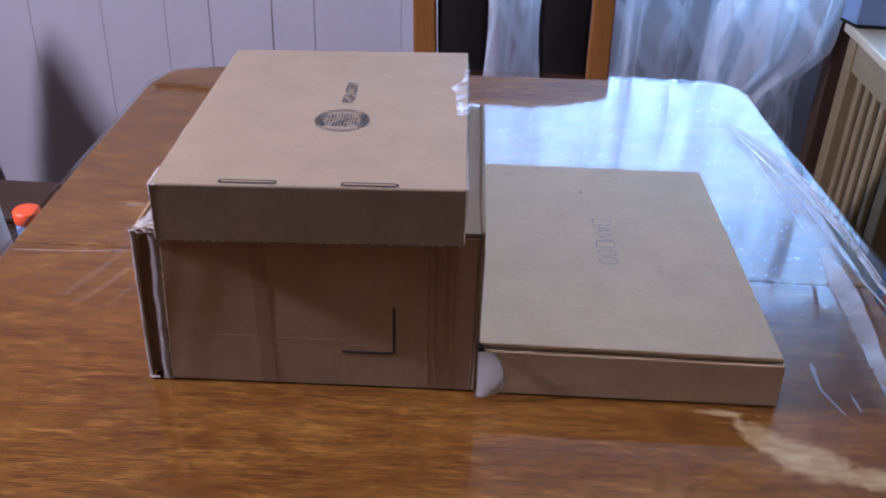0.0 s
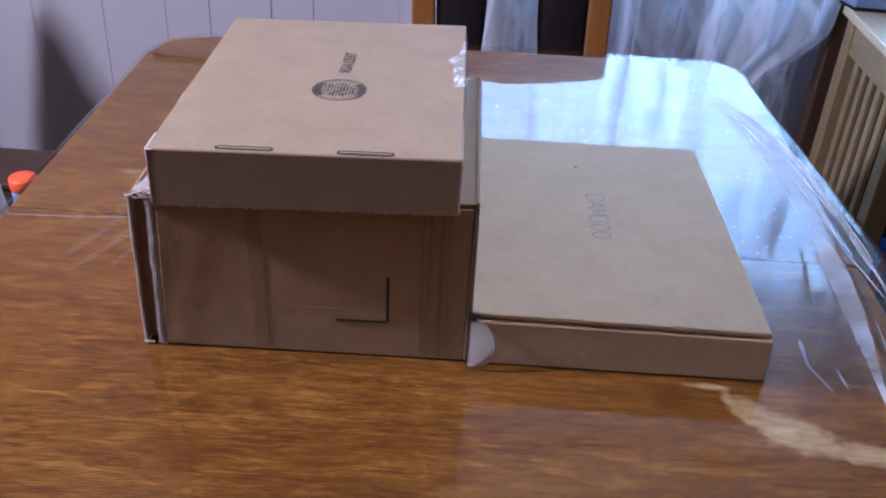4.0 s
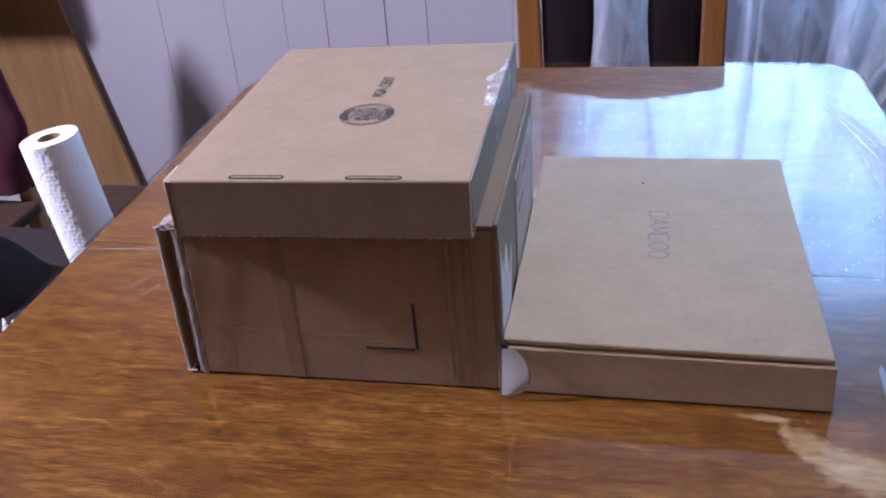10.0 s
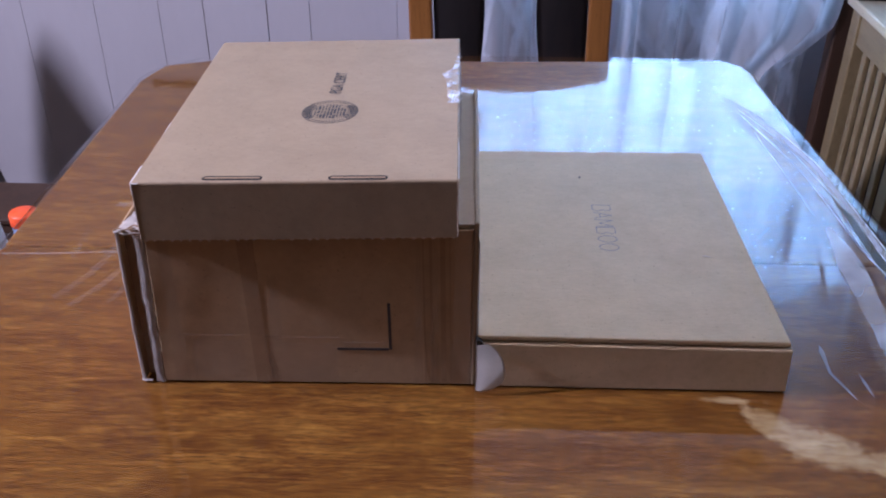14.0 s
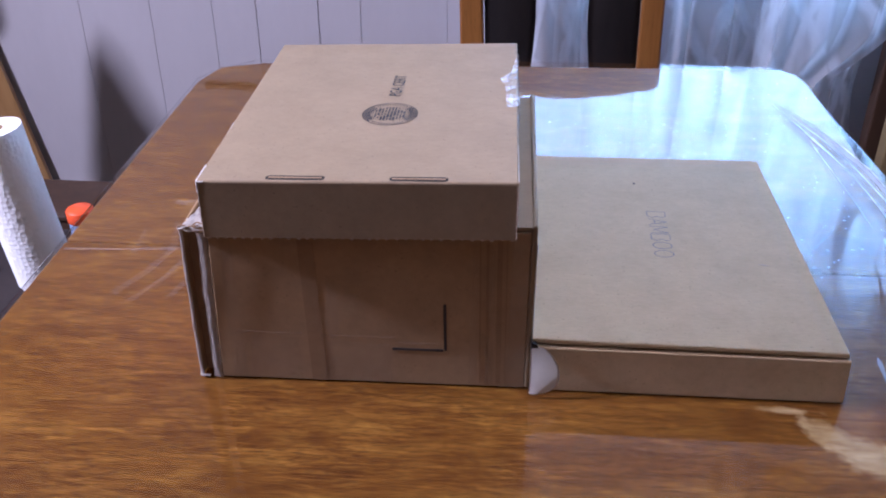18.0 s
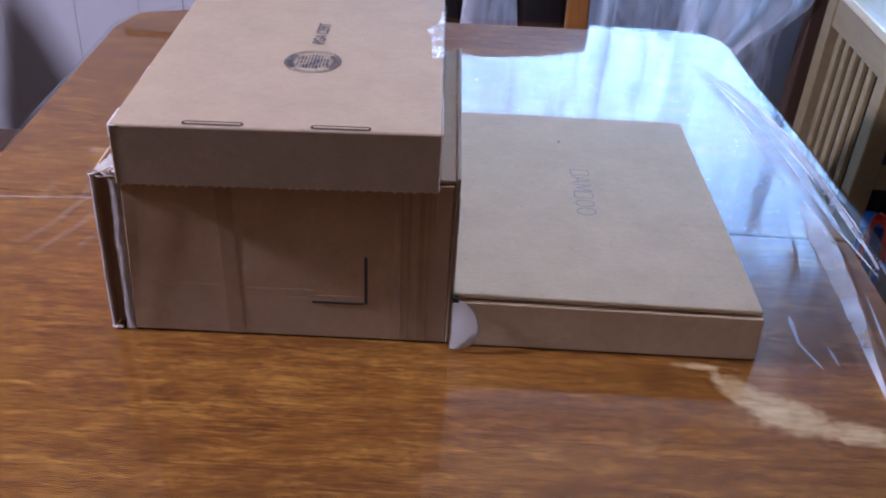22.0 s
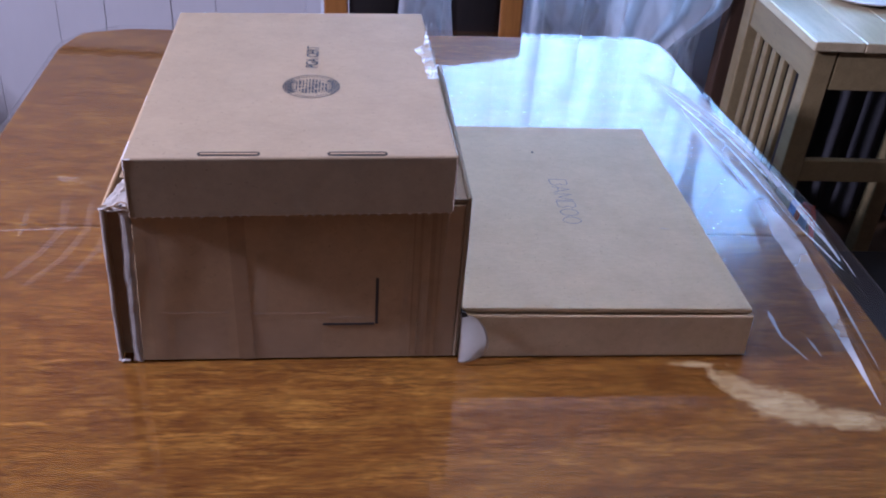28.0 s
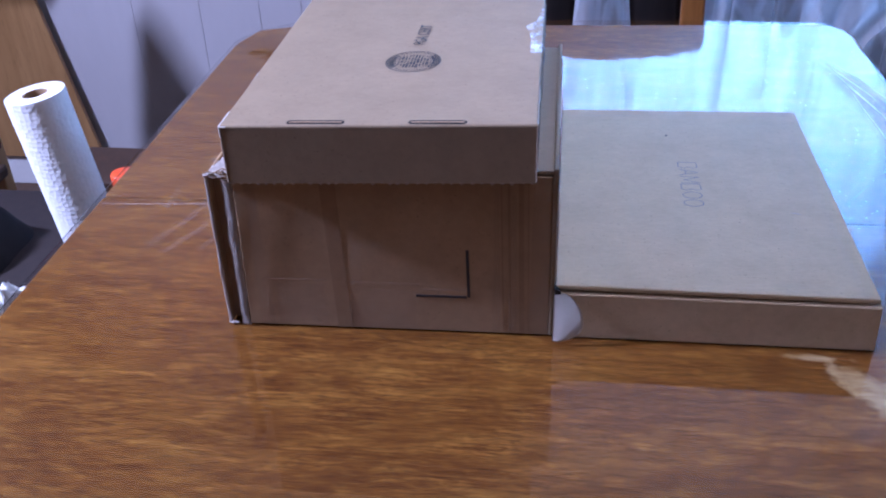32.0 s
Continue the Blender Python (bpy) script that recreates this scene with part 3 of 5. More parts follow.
def cover_at(u, v):
    """u runs across the table from one hanging edge to the other, finer over the creased side; v runs along it."""
    s = -0.040 + u / 0.34 * 0.88 if u < 0.34 else 0.84 + (u - 0.34) / 0.66 * (COVER_END - 0.84)
    far = TY1 + 0.006 - 0.034 * max(0.0, min(1.0, 1 - s / 0.6))
    y = TY0 - 0.02 + v * (far - TY0 + 0.02)
    w = TX1 - TX0
    lift = fold_lift(TX0 + s, y)
    damp = math.exp(-((s - 0.882) / 0.04) ** 2 - ((y - 0.985) / 0.075) ** 2)
    lift += 0.0007 * damp * max(0.0, noise.noise(Vector((s * 150, y * 105, 1))) - 0.05)
    lift += 0.0003 * noise.noise(Vector((s * 6, y * 6, 0)))
    loose = max(0.0, min(1.0, (1.56 - y) / 0.5, (y - 0.36) / 0.5))
    bulge = 0.040 * loose
    corner = max(0.0, y - (far - 0.09)) / 0.09
    left, right = 0.075 * corner ** 1.6, w - 0.010 + bulge - 0.038 * corner ** 3.2
    if s < left:
        out, down = rolled(left - s, 0.009)
        return TX0 + left - out, y, TZ + 0.0006 - down
    if s > right:
        out, down = rolled(s - right, 0.012 + 0.006 * loose)
        return TX0 + right + out, y, TZ + 0.0006 + lift * max(0.0, 1 - (s - right) / 0.012) - down
    return TX0 + s, y, TZ + 0.0006 + max(-0.0002, lift)


cover = tagged(finish("table_cover", sheet(cover_at, 560, 300), CLEAR, True), "clear plastic table cover, creased along one side, on the dining table", "table cover")


# ---- boxes ----
# lower carton
B = TZ + 0.0012
carton = thing("shipping_carton", (-0.055, 0.92, B), "brown corrugated shipping carton with a torn flap, on the table", "box")
part("front_panel", prism([(-0.1925, 0.7745, B), (0.0945, 0.7810, B), (0.0945, 0.7855, B), (-0.1925, 0.7790, B)], [(-0.1885, 0.7765, 0.9105), (0.0945, 0.7815, 0.9185), (0.0945, 0.7855, 0.9185), (-0.1885, 0.7810, 0.9105)], 0.0012, 1), KRAFT_RUDDY, carton)
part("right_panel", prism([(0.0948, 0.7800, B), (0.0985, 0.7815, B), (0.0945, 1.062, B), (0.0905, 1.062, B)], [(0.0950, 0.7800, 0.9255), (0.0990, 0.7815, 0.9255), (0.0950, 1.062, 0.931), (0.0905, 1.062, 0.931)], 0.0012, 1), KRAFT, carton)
part("top_panel", prism([(-0.186, 0.783, 0.9055), (0.0940, 0.786, 0.9130), (0.0900, 1.062, 0.9130), (-0.200, 1.062, 0.9055)], [(-0.186, 0.783, 0.9095), (0.0940, 0.786, 0.9170), (0.0900, 1.062, 0.9170), (-0.200, 1.062, 0.9095)]), KRAFT, carton)
part("top_flap", prism([(0.0770, 0.7822, 0.9200), (0.0948, 0.7822, 0.9200), (0.0905, 1.0610, 0.9235), (0.0700, 1.0610, 0.9235)], [(0.0770, 0.7822, 0.9230), (0.0948, 0.7822, 0.9230), (0.0905, 1.0610, 0.9265), (0.0700, 1.0610, 0.9265)]), KRAFT, carton)
part("back_panel", prism([(-0.205, 1.063, B), (0.094, 1.063, B), (0.094, 1.067, B), (-0.205, 1.067, B)], [(-0.212, 1.063, 0.909), (0.094, 1.063, 0.915), (0.094, 1.067, 0.915), (-0.212, 1.067, 0.909)]), KRAFT, carton)
part("inner_left_panel", prism([(-0.2005, 0.7752, B), (-0.1930, 0.7752, B), (-0.201, 1.062, B), (-0.205, 1.062, B)], [(-0.1955, 0.7770, 0.909), (-0.1890, 0.7770, 0.909), (-0.200, 1.062, 0.909), (-0.204, 1.062, 0.909)], 0.001, 1), KRAFT_RUDDY, carton)
part("outer_left_panel", prism([(-0.2135, 0.7745, B), (-0.2108, 0.7748, B), (-0.2140, 1.066, B), (-0.2175, 1.066, B)], [(-0.2120, 0.7750, 0.9120), (-0.2090, 0.7753, 0.9120), (-0.2095, 1.070, 0.9130), (-0.2125, 1.070, 0.9130)], 0.001, 1), KRAFT_RUDDY, carton)

# upper carton
lidbox = thing("flat_carton", (-0.055, 0.94, 0.917), "pale brown flat cardboard box lying on the larger carton", "box")
def lid_z(x, top):
    return (0.966 + 0.028 * (x + 0.185)) if top else (0.9115 + 0.031 * (x + 0.185))


def lid_wall(name, a0, a1, b0, b1, drop=0.0):
    """A wall of the flat box between outer corners a and b; the second of each pair lies inside."""
    lo = [(*p, lid_z(p[0], False) + drop) for p in (a0, b0, b1, a1)]
    hi = [(*p, lid_z(p[0], True) - 0.0028) for p in (a0, b0, b1, a1)]
    return part(name, prism(lo, hi), KRAFT, lidbox)


FL, FR, BR, BL = (-0.1858, 0.7632), (0.0815, 0.7662), (0.0738, 1.1050), (-0.1888, 1.1000)
lid_wall("front_panel", FL, (-0.1828, 0.7662), FR, (0.0785, 0.7692))
lid_wall("side_panel", (0.0814, 0.7700), (0.0780, 0.7700), BR, (0.0706, 1.1048))
lid_wall("side_panel", (-0.1859, 0.7668), (-0.1827, 0.7668), BL, (-0.1858, 1.0998))
lid_wall("back_panel", (-0.1850, 1.0985), (-0.1850, 1.0955), (0.0700, 1.1035), (0.0700, 1.1005))
part("top_panel", prism([(*p, lid_z(p[0], True) - 0.0026) for p in (FL, FR, BR, BL)], [(p[0], p[1], lid_z(p[0], True)) for p in (FL, FR, BR, BL)], 0.0020, 3, True), KRAFT, lidbox)

for (x, y), seg in ((FL, 6), (FR, 6)):
    part("worn_edge", tube([(x + (0.0006 if x < 0 else -0.0006) + 0.0003 * math.sin(k * 2.1), y + 0.0004, lid_z(x, False) + 0.0012 + k * 0.0042) for k in range(13)], 0.0006, seg), BOARD_EDGE, lidbox, "pale worn corner")


def rubbed_edge(start, end, r, seed):
    """A pale, uneven line of bared paper along an edge."""
    pts = []
    for k in range(25):
        f = k / 24
        p = Vector(start).lerp(Vector(end), f)
        pts.append((p.x + 0.0005 * noise.noise(Vector((f * 9, seed, 1))), p.y, p.z + 0.0004 * noise.noise(Vector((f * 11, seed, 5)))))
    return part("worn_edge", tube(pts, r, 5), TORN, lidbox)


TOPZ = lid_z(FL[0], True)
rubbed_edge((FL[0] + 0.0004, FL[1] + 0.0010, TOPZ - 0.0012), (FL[0] + 0.0001, FL[1] + 0.030, TOPZ - 0.0010), 0.0011, 1)
rubbed_edge((FL[0] + 0.0008, FL[1] + 0.075, TOPZ - 0.0010), (FL[0] - 0.0010, FL[1] + 0.120, TOPZ - 0.0010), 0.0004, 2)
rubbed_edge((FL[0] + 0.0006, FL[1] + 0.0006, TOPZ - 0.0014), (FL[0] + 0.0060, FL[1] + 0.0005, TOPZ - 0.0010), 0.0009, 3)
rubbed_edge((FL[0] + 0.0005, FL[1] + 0.0006, TOPZ - 0.0015), (FL[0] + 0.0006, FL[1] + 0.0006, TOPZ - 0.0110), 0.0010, 4)
rubbed_edge((FR[0] - 0.0004, FR[1] + 0.0040, lid_z(FR[0], True) - 0.0011), (BR[0] - 0.0004, BR[1] - 0.060, lid_z(BR[0], True) - 0.0011), 0.0006, 5)


def capsule(x0, x1, y, r, z0, z1, seg=8):
    pts = [(x1 - r + r * math.cos(radians(-90 + 180 * k / seg)), y + r * math.sin(radians(-90 + 180 * k / seg))) for k in range(seg + 1)]
    pts += [(x0 + r + r * math.cos(radians(90 + 180 * k / seg)), y + r * math.sin(radians(90 + 180 * k / seg))) for k in range(seg + 1)]
    return prism([(x, yy, z0 + 0.028 * (x + 0.185)) for x, yy in pts], [(x, yy, z1 + 0.028 * (x + 0.185)) for x, yy in pts])


# No hole is cut: the shade inside each slot is a near-black plate.
for x0, x1 in ((-0.1285, -0.0785), (-0.0250, 0.0240)):
    rim = part("slot", capsule(x0, x1, 0.7708, 0.0038, 0.9640, 0.96615), SLOT_DARK, lidbox, "narrow slot, a flat plate in its shade colour")
    part("slot_tongue", capsule(x0 + 0.0022, x1 - 0.0022, 0.7710, 0.0010, 0.9640, 0.9664), KRAFT_STREAK, rim)


def teeth():
    bm = bmesh.new()
    x = -0.184
    while x < 0.076:
        w, h = 0.0040 + 0.0016 * random.random(), 0.0010 + 0.0016 * random.random()
        z, yf = lid_z(x, False) + 0.0004, FL[1] + (x - FL[0]) * 0.0112
        v = [bm.verts.new(p) for p in ((x, yf, z), (x + w, yf, z), (x + w * 0.5, yf + 0.0002, z - h), (x, yf + 0.0016, z), (x + w, yf + 0.0016, z), (x + w * 0.5, yf + 0.0014, z - h))]
        for f in ((0, 1, 2), (5, 4, 3), (0, 2, 5, 3), (1, 4, 5, 2)):
            bm.faces.new([v[k] for k in f])
        x += w + 0.0012 + 0.003 * random.random()
    return bm


part("torn_edge", teeth(), BOARD_EDGE, lidbox, "ragged perforated lower edge")


# printing on the flat box
def ink_strip(name, pts, width, z, mat, parent, label="", taper=False):
    """A thin drawn line through points on a level or sloped top; z gives the height at (x, y)."""
    bm = bmesh.new()
    rows = []
    for i, p in enumerate(pts):
        d = Vector(pts[min(i + 1, len(pts) - 1)]) - Vector(pts[max(i - 1, 0)])
        n = Vector((-d.y, d.x)).normalized() * width / 2
        if taper:
            n *= (0.15 + math.sin(3.1416 * i / (len(pts) - 1))) * (0.8 + 0.35 * math.sin(i * 0.37 + width * 3000))
        rows.append([bm.verts.new((p[0] + k * n.x, p[1] + k * n.y, z(p[0], p[1]))) for k in (1, -1)])
    for a, c in zip(rows, rows[1:]):
        bm.faces.new((a[0], a[1], c[1], c[0]))
    return part(name, bm, mat, parent, label)


def on_lid(x, y):
    return lid_z(x, True) + 0.00035


SX, SY, SR = -0.0420, 0.9040, 0.0262


def arc_band(r0, r1, a0, a1, steps):
    bm = bmesh.new()
    rings = [[bm.verts.new((SX + r * math.cos(radians(a0 + (a1 - a0) * k / steps)), SY + r * math.sin(radians(a0 + (a1 - a0) * k / steps)), on_lid(SX + r * math.cos(radians(a0 + (a1 - a0) * k / steps)), 0))) for k in range(steps + 1)] for r in (r0, r1)]
    for k in range(steps):
        bm.faces.new((rings[0][k], rings[0][k + 1], rings[1][k + 1], rings[1][k]))
    return bm


stamp_ob = part("stamp", arc_band(SR - 0.0011, SR, 0, 360, 72), INK_FADED, lidbox, "round black printed stamp with bars of fine print")
for mid_angle in (0, 180):
    part("crescent", arc_band(0.0236, 0.0244, mid_angle - 44, mid_angle + 44, 20), INK_FADED, stamp_ob)
    for k in range(15):
        a = radians(mid_angle - 40 + 80 * k / 14)
        ink_strip("print_bar", [(SX + r * math.cos(a), SY + r * math.sin(a)) for r in (0.0182, 0.0232)], 0.0013, on_lid, INK_FADED, stamp_ob)
    part("print_ring", arc_band(0.0168, 0.0173, mid_angle - 58, mid_angle + 58, 24), INK_FADED, stamp_ob)
for k in range(26):
    a = radians(52 + 76 * (k % 13) / 12 + (180 if k >= 13 else 0))
    ink_strip("print_bar", [(SX + r * math.cos(a), SY + r * math.sin(a)) for r in (0.0215, 0.0236)], 0.0012, on_lid, INK_FADED, stamp_ob)
for k in range(10):
    dx = -0.0135 + 0.0030 * k
    reach, y = math.sqrt(max(0.0, 0.0162 ** 2 - dx * dx)), 0.0
    y = -reach + 0.002 * random.random()
    while y < reach - 0.003:
        step = min(reach - y, random.uniform(0.0035, 0.0110))
        ink_strip("print_bar", [(SX + dx, SY + y), (SX + dx, SY + y + step)], random.choice((0.0013, 0.0017, 0.0022)), on_lid, INK_FADED, stamp_ob)
        y += step + random.uniform(0.0008, 0.0030)


def lettering(name, text, size, m, mat, parent, label=""):
    cu = bpy.data.curves.new(name, "FONT")
    cu.body, cu.size, cu.align_x, cu.offset = text, size, "CENTER", size * 0.006
    tmp = new("tmp", cu)
    bpy.context.view_layer.update()
    me = bpy.data.meshes.new_from_object(tmp)
    bpy.data.objects.remove(tmp)
    bm = bmesh.new()
    bm.from_mesh(me)
    bm.transform(m)
    return part(name, bm, mat, parent, label)


tx = -0.0375
lettering("printed_words", "PGA CERT", 0.0150, Matrix.Translation((tx, 0.9745, on_lid(tx, 0) + 0.0002)) @ Matrix.Rotation(radians(90), 4, "Z") @ Matrix.Diagonal((0.80, 1.12, 1, 1)), INK, lidbox, "black printed words")


# clear tape over the edge
def tape_top(u, v):
    y = 1.052 - v * 0.130
    edge = 0.0814 - 0.0227 * (y - 0.77)
    inner = along(((1.052, 0.0735), (1.012, 0.0695), (0.994, 0.0580), (0.975, 0.0640), (0.959, 0.0650), (0.922, 0.0670)), y)
    x = edge + u * (inner - edge)
    return x, y, lid_z(x, True) + 0.0005 + 0.0030 * abs(noise.noise(Vector((u * 3.1, v * 9, 5))))


def tape_side(u, v):
    y = 0.905 + v * 0.165
    x = 0.0816 - 0.0227 * (y - 0.77)
    drop = 0.040 + 0.008 * noise.noise(Vector((3, v * 9, 2)))
    return x + 0.0006 + 0.0022 * abs(noise.noise(Vector((u * 5, v * 11, 8)))), y, lid_z(x, True) + 0.0005 - u * drop


part("tape", sheet(tape_top, 7, 16), TAPE, lidbox, "crinkled clear tape")
part("tape", sheet(tape_side, 9, 22), TAPE, lidbox, "crinkled clear tape")

# the lower carton's folded end, creases, marks and labels
# Backs the open end; the gap's shade is put into its darker board.
part("gap_backing", prism([(-0.2108, 0.7860, B), (-0.2005, 0.7860, B), (-0.2005, 0.7885, B), (-0.2108, 0.7885, B)], [(-0.2090, 0.7860, 0.9085), (-0.1955, 0.7860, 0.9085), (-0.1955, 0.7885, 0.9085), (-0.2090, 0.7885, 0.9085)]), KRAFT_STREAK, carton, "recessed panel behind the open end, toned for the gap's shade")


def crumple_at(u, v):
    x = -0.2115 + 0.020 * v + u * (0.0225 - 0.006 * v)
    y = 0.7745 + v * 0.050
    lift = 0.0060 * abs(noise.noise(Vector((u * 4, v * 9, 1)))) + 0.002 * math.exp(-((v - 0.25) / 0.2) ** 2) * u
    return x - 0.010 * v, y, 0.9125 + lift + 0.004 * u * (1 - v)


part("torn_flap", sheet(crumple_at, 14, 26, 0.0012), TORN, carton, "torn whitish paper flap", True)
part("top_strip", prism([(-0.2060, 0.826, 0.9115), (-0.1870, 0.826, 0.9105), (-0.1975, 1.068, 0.9105), (-0.2085, 1.068, 0.9125)], [(-0.2055, 0.826, 0.9140), (-0.1870, 0.826, 0.9118), (-0.1975, 1.068, 0.9118), (-0.2085, 1.068, 0.9145)]), KRAFT, carton)


def edge_strip(name, low, high, half, y, wave, mat, label=""):
    """A frayed paper edge that wanders up a board's end; low and high give its middle and height."""
    def fn(u, v):
        z = low[1] + v * (high[1] - low[1])
        mid = low[0] + v * (high[0] - low[0]) + wave * noise.noise(Vector((z * 38, half * 900, 4)))
        w = half * (1 + 0.35 * noise.noise(Vector((z * 60, 7, half * 700))))
        return mid + (u - 0.5) * 2 * w, y - 0.0009 * math.sin(u * 3.1416) + 0.0006 * noise.noise(Vector((z * 80, u * 2, 1))), z
    return part(name, sheet(fn, 5, 60, 0.0006), mat, carton, label, True)


edge_strip("paper_edge", (-0.2122, B + 0.0005), (-0.2106, 0.9125), 0.0017, 0.7742, 0.0009, TORN, "whitened outer board edge")
edge_strip("paper_edge", (-0.1962, B + 0.0005), (-0.1918, 0.9105), 0.0046, 0.7733, 0.0012, TORN, "wide whitened inner board edge")
part("paper_scrap", tube([(-0.2138 + 0.0016 * i, 0.7736 + 0.0006 * math.sin(i * 1.7), B + 0.0016 + 0.0007 * math.sin(i * 2.3)) for i in range(7)], 0.0012, 6), TORN, carton, "frayed paper at the foot")
for k, (dz, lean, r) in enumerate(((0.0000, 0.0, 0.0011), (0.0024, 0.0008, 0.0008), (0.0046, -0.0006, 0.0010), (0.0064, 0.0012, 0.0006))):
    part("board_layer", tube([(-0.2126 + i * 0.0021, 0.7741 + 0.0008 * math.sin(i * 1.3 + k), 0.9118 + dz * (0.35 + 0.65 * i / 11) + 0.0011 * math.sin(i * 0.9 + k * 2.1) + lean * i / 11) for i in range(12)], r, 6), TORN if k % 2 == 0 else KRAFT_STREAK, carton)


def on_front(x, z):
    f = (z - B) / (0.9125 - B)
    low, high = 0.7745 + (x + 0.1925) * 0.02265, 0.7765 + (x + 0.1885) * 0.01767
    return low + (high - low) * f


def front_strip(name, x0, x1, z0, z1, mat, label="", proud=0.0004, slant=0.0):
    lo = [(x + slant, on_front(x + slant, z0) + d, z0) for x, d in ((x0, -proud), (x1, -proud), (x1, 0.001), (x0, 0.001))]
    hi = [(x, on_front(x, z1) + d, z1) for x, d in ((x0, -proud), (x1, -proud), (x1, 0.001), (x0, 0.001))]
    return part(name, prism(lo, hi), mat, carton, label)


front_strip("crease", -0.1095, -0.0955, B + 0.001, 0.9090, KRAFT_STREAK, "darker upright crease", 0.0005, 0.004)
for x0, x1, w in ((0.0500, 0.0515, 0), (0.0560, 0.0585, 1), (0.0655, 0.0700, 1), (0.0735, 0.0745, 0)):
    front_strip("crease", x0, x1, B + 0.004, 0.9150, KRAFT_STREAK, "", 0.0005, 0.002)
front_strip("fold_line", -0.172, -0.112, 0.8040, 0.8052, FOLD, "", 0.0005)
front_strip("fold_line", -0.094, -0.025, 0.8030, 0.8042, FOLD, "", 0.0005)
front_strip("fold_line", -0.0245, 0.017, 0.7975, 0.7987, FOLD, "", 0.0005)
def veil(name, x0, x1, z0, z1, label, mat=TAPE_VEIL):
    bm = bmesh.new()
    bm.faces.new([bm.verts.new((x, on_front(x, z) - 0.0012, z)) for x, z in ((x0 - 0.003, z0), (x1 + 0.001, z0), (x1, z1), (x0, z1))])
    return part(name, bm, mat, carton, label)


veil("packing_tape", 0.0790, 0.0935, B + 0.0015, 0.9160, "packing tape on the corner, its gloss drawn as a pale veil")
for x0, x1, z0, z1 in ((-0.178, -0.168, B + 0.002, 0.905), (-0.160, -0.115, B + 0.004, 0.800), (-0.090, -0.030, B + 0.003, 0.797), (-0.086, -0.078, 0.800, 0.870), (0.045, 0.049, B + 0.003, 0.905), (0.0600, 0.0640, B + 0.003, 0.900)):
    veil("rubbed_patch", x0, x1, z0, z1, "", RUBBED)
front_strip("mark_line", 0.0186, 0.0214, 0.7905, 0.8420, INK, "black ink corner mark", 0.0005, 0.0006)
front_strip("mark_line", -0.0285, 0.0187, 0.7892, 0.7918, INK, "black ink corner mark", 0.0005)


def on_side(y):
    return 0.0992 - (y - 0.7815) * 0.0143


def side_label(name, pts, mat, label=""):
    lo = [(on_side(y) - 0.0005, y, z) for y, z in pts]
    hi = [(on_side(y) + 0.0008, y, z) for y, z in pts]
    return part(name, prism(lo, hi), mat, carton, label)


side_label("paper_label", [(0.786, 0.905), (0.790, 0.762), (0.842, 0.770), (0.862, 0.862), (0.842, 0.838), (0.828, 0.880), (0.806, 0.862)], LINER, "torn white paper label")
lab = side_label("paper_label", [(0.905, 0.800), (0.905, 0.905), (1.045, 0.912), (1.045, 0.805)], BOARD_EDGE, "pale label with faded pink print")
for y0, y1, z in ((0.918, 0.940, 0.880), (0.955, 0.990, 0.882), (0.925, 0.960, 0.858), (0.998, 1.030, 0.884)):
    ob = side_label("print_bar", [(y0, z), (y1, z), (y1, z + 0.010), (y0, z + 0.010)], PINK)
    ob.location.x += 0.0006

# mailer box beside them
mailer = thing("mailer_box", (0.24, 0.98, B), "thin pale kraft mailer box with a tucked lid, on the table", "box")
mb = [(0.1000, 0.7795), (0.3875, 0.7830), (0.3790, 1.178), (0.0985, 1.170)]
part("tray", prism([(x, y, B) for x, y in mb], [(x, y, 0.7985) for x, y in [(0.1000, 0.7805), (0.3850, 0.7820), (0.3780, 1.177), (0.0975, 1.170)]], 0.0015, 2), KRAFT_PALE, mailer)
part("lid", prism([(x, y, 0.8005) for x, y in [(0.1000, 0.7840), (0.3828, 0.7845), (0.3765, 1.176), (0.0965, 1.169)]], [(x, y, 0.8055) for x, y in [(0.1000, 0.7840), (0.3828, 0.7845), (0.3765, 1.176), (0.0965, 1.169)]], 0.0015, 2), KRAFT_PALE, mailer)


def on_mailer(x, y):
    return 0.8055 + 0.0003


# Near-black piece that paints the shade inside the open corner.
part("corner_gap_shade", prism([(0.0992, 0.7778, 0.7970), (0.1068, 0.7780, 0.7970), (0.1050, 0.7860, 0.7975), (0.0992, 0.7860, 0.7975)], [(0.0992, 0.7780, 0.8052), (0.1040, 0.7780, 0.8035), (0.1030, 0.7860, 0.8025), (0.0992, 0.7860, 0.8045)]), SLOT_DARK, mailer)


def ear_at(u, v):
    """A rounded tongue that curls out of the front corner."""
    z = 0.8025 - v * 0.0495
    w = 0.0015 + 0.0260 * math.sqrt(max(0.0, 1 - ((v - 0.60) / (0.60 if v < 0.60 else 0.42)) ** 2))
    x = 0.0985 + u * w
    curl = math.sin(v * 1.7)
    return x, 0.7790 - 0.0095 * curl - 0.0016 * math.sin(u * 3.0) * curl, z


part("corner_tongue", sheet(ear_at, 12, 28, 0.0008), LINER, mailer, "whitish rounded cardboard tongue", True)
part("ink_dot", plate([(0.2185 + 0.0013 * math.cos(k * 0.7854), 1.1010 + 0.0022 * math.sin(k * 0.7854)) for k in range(8)], 0.8050, 0.8059), INK, mailer)
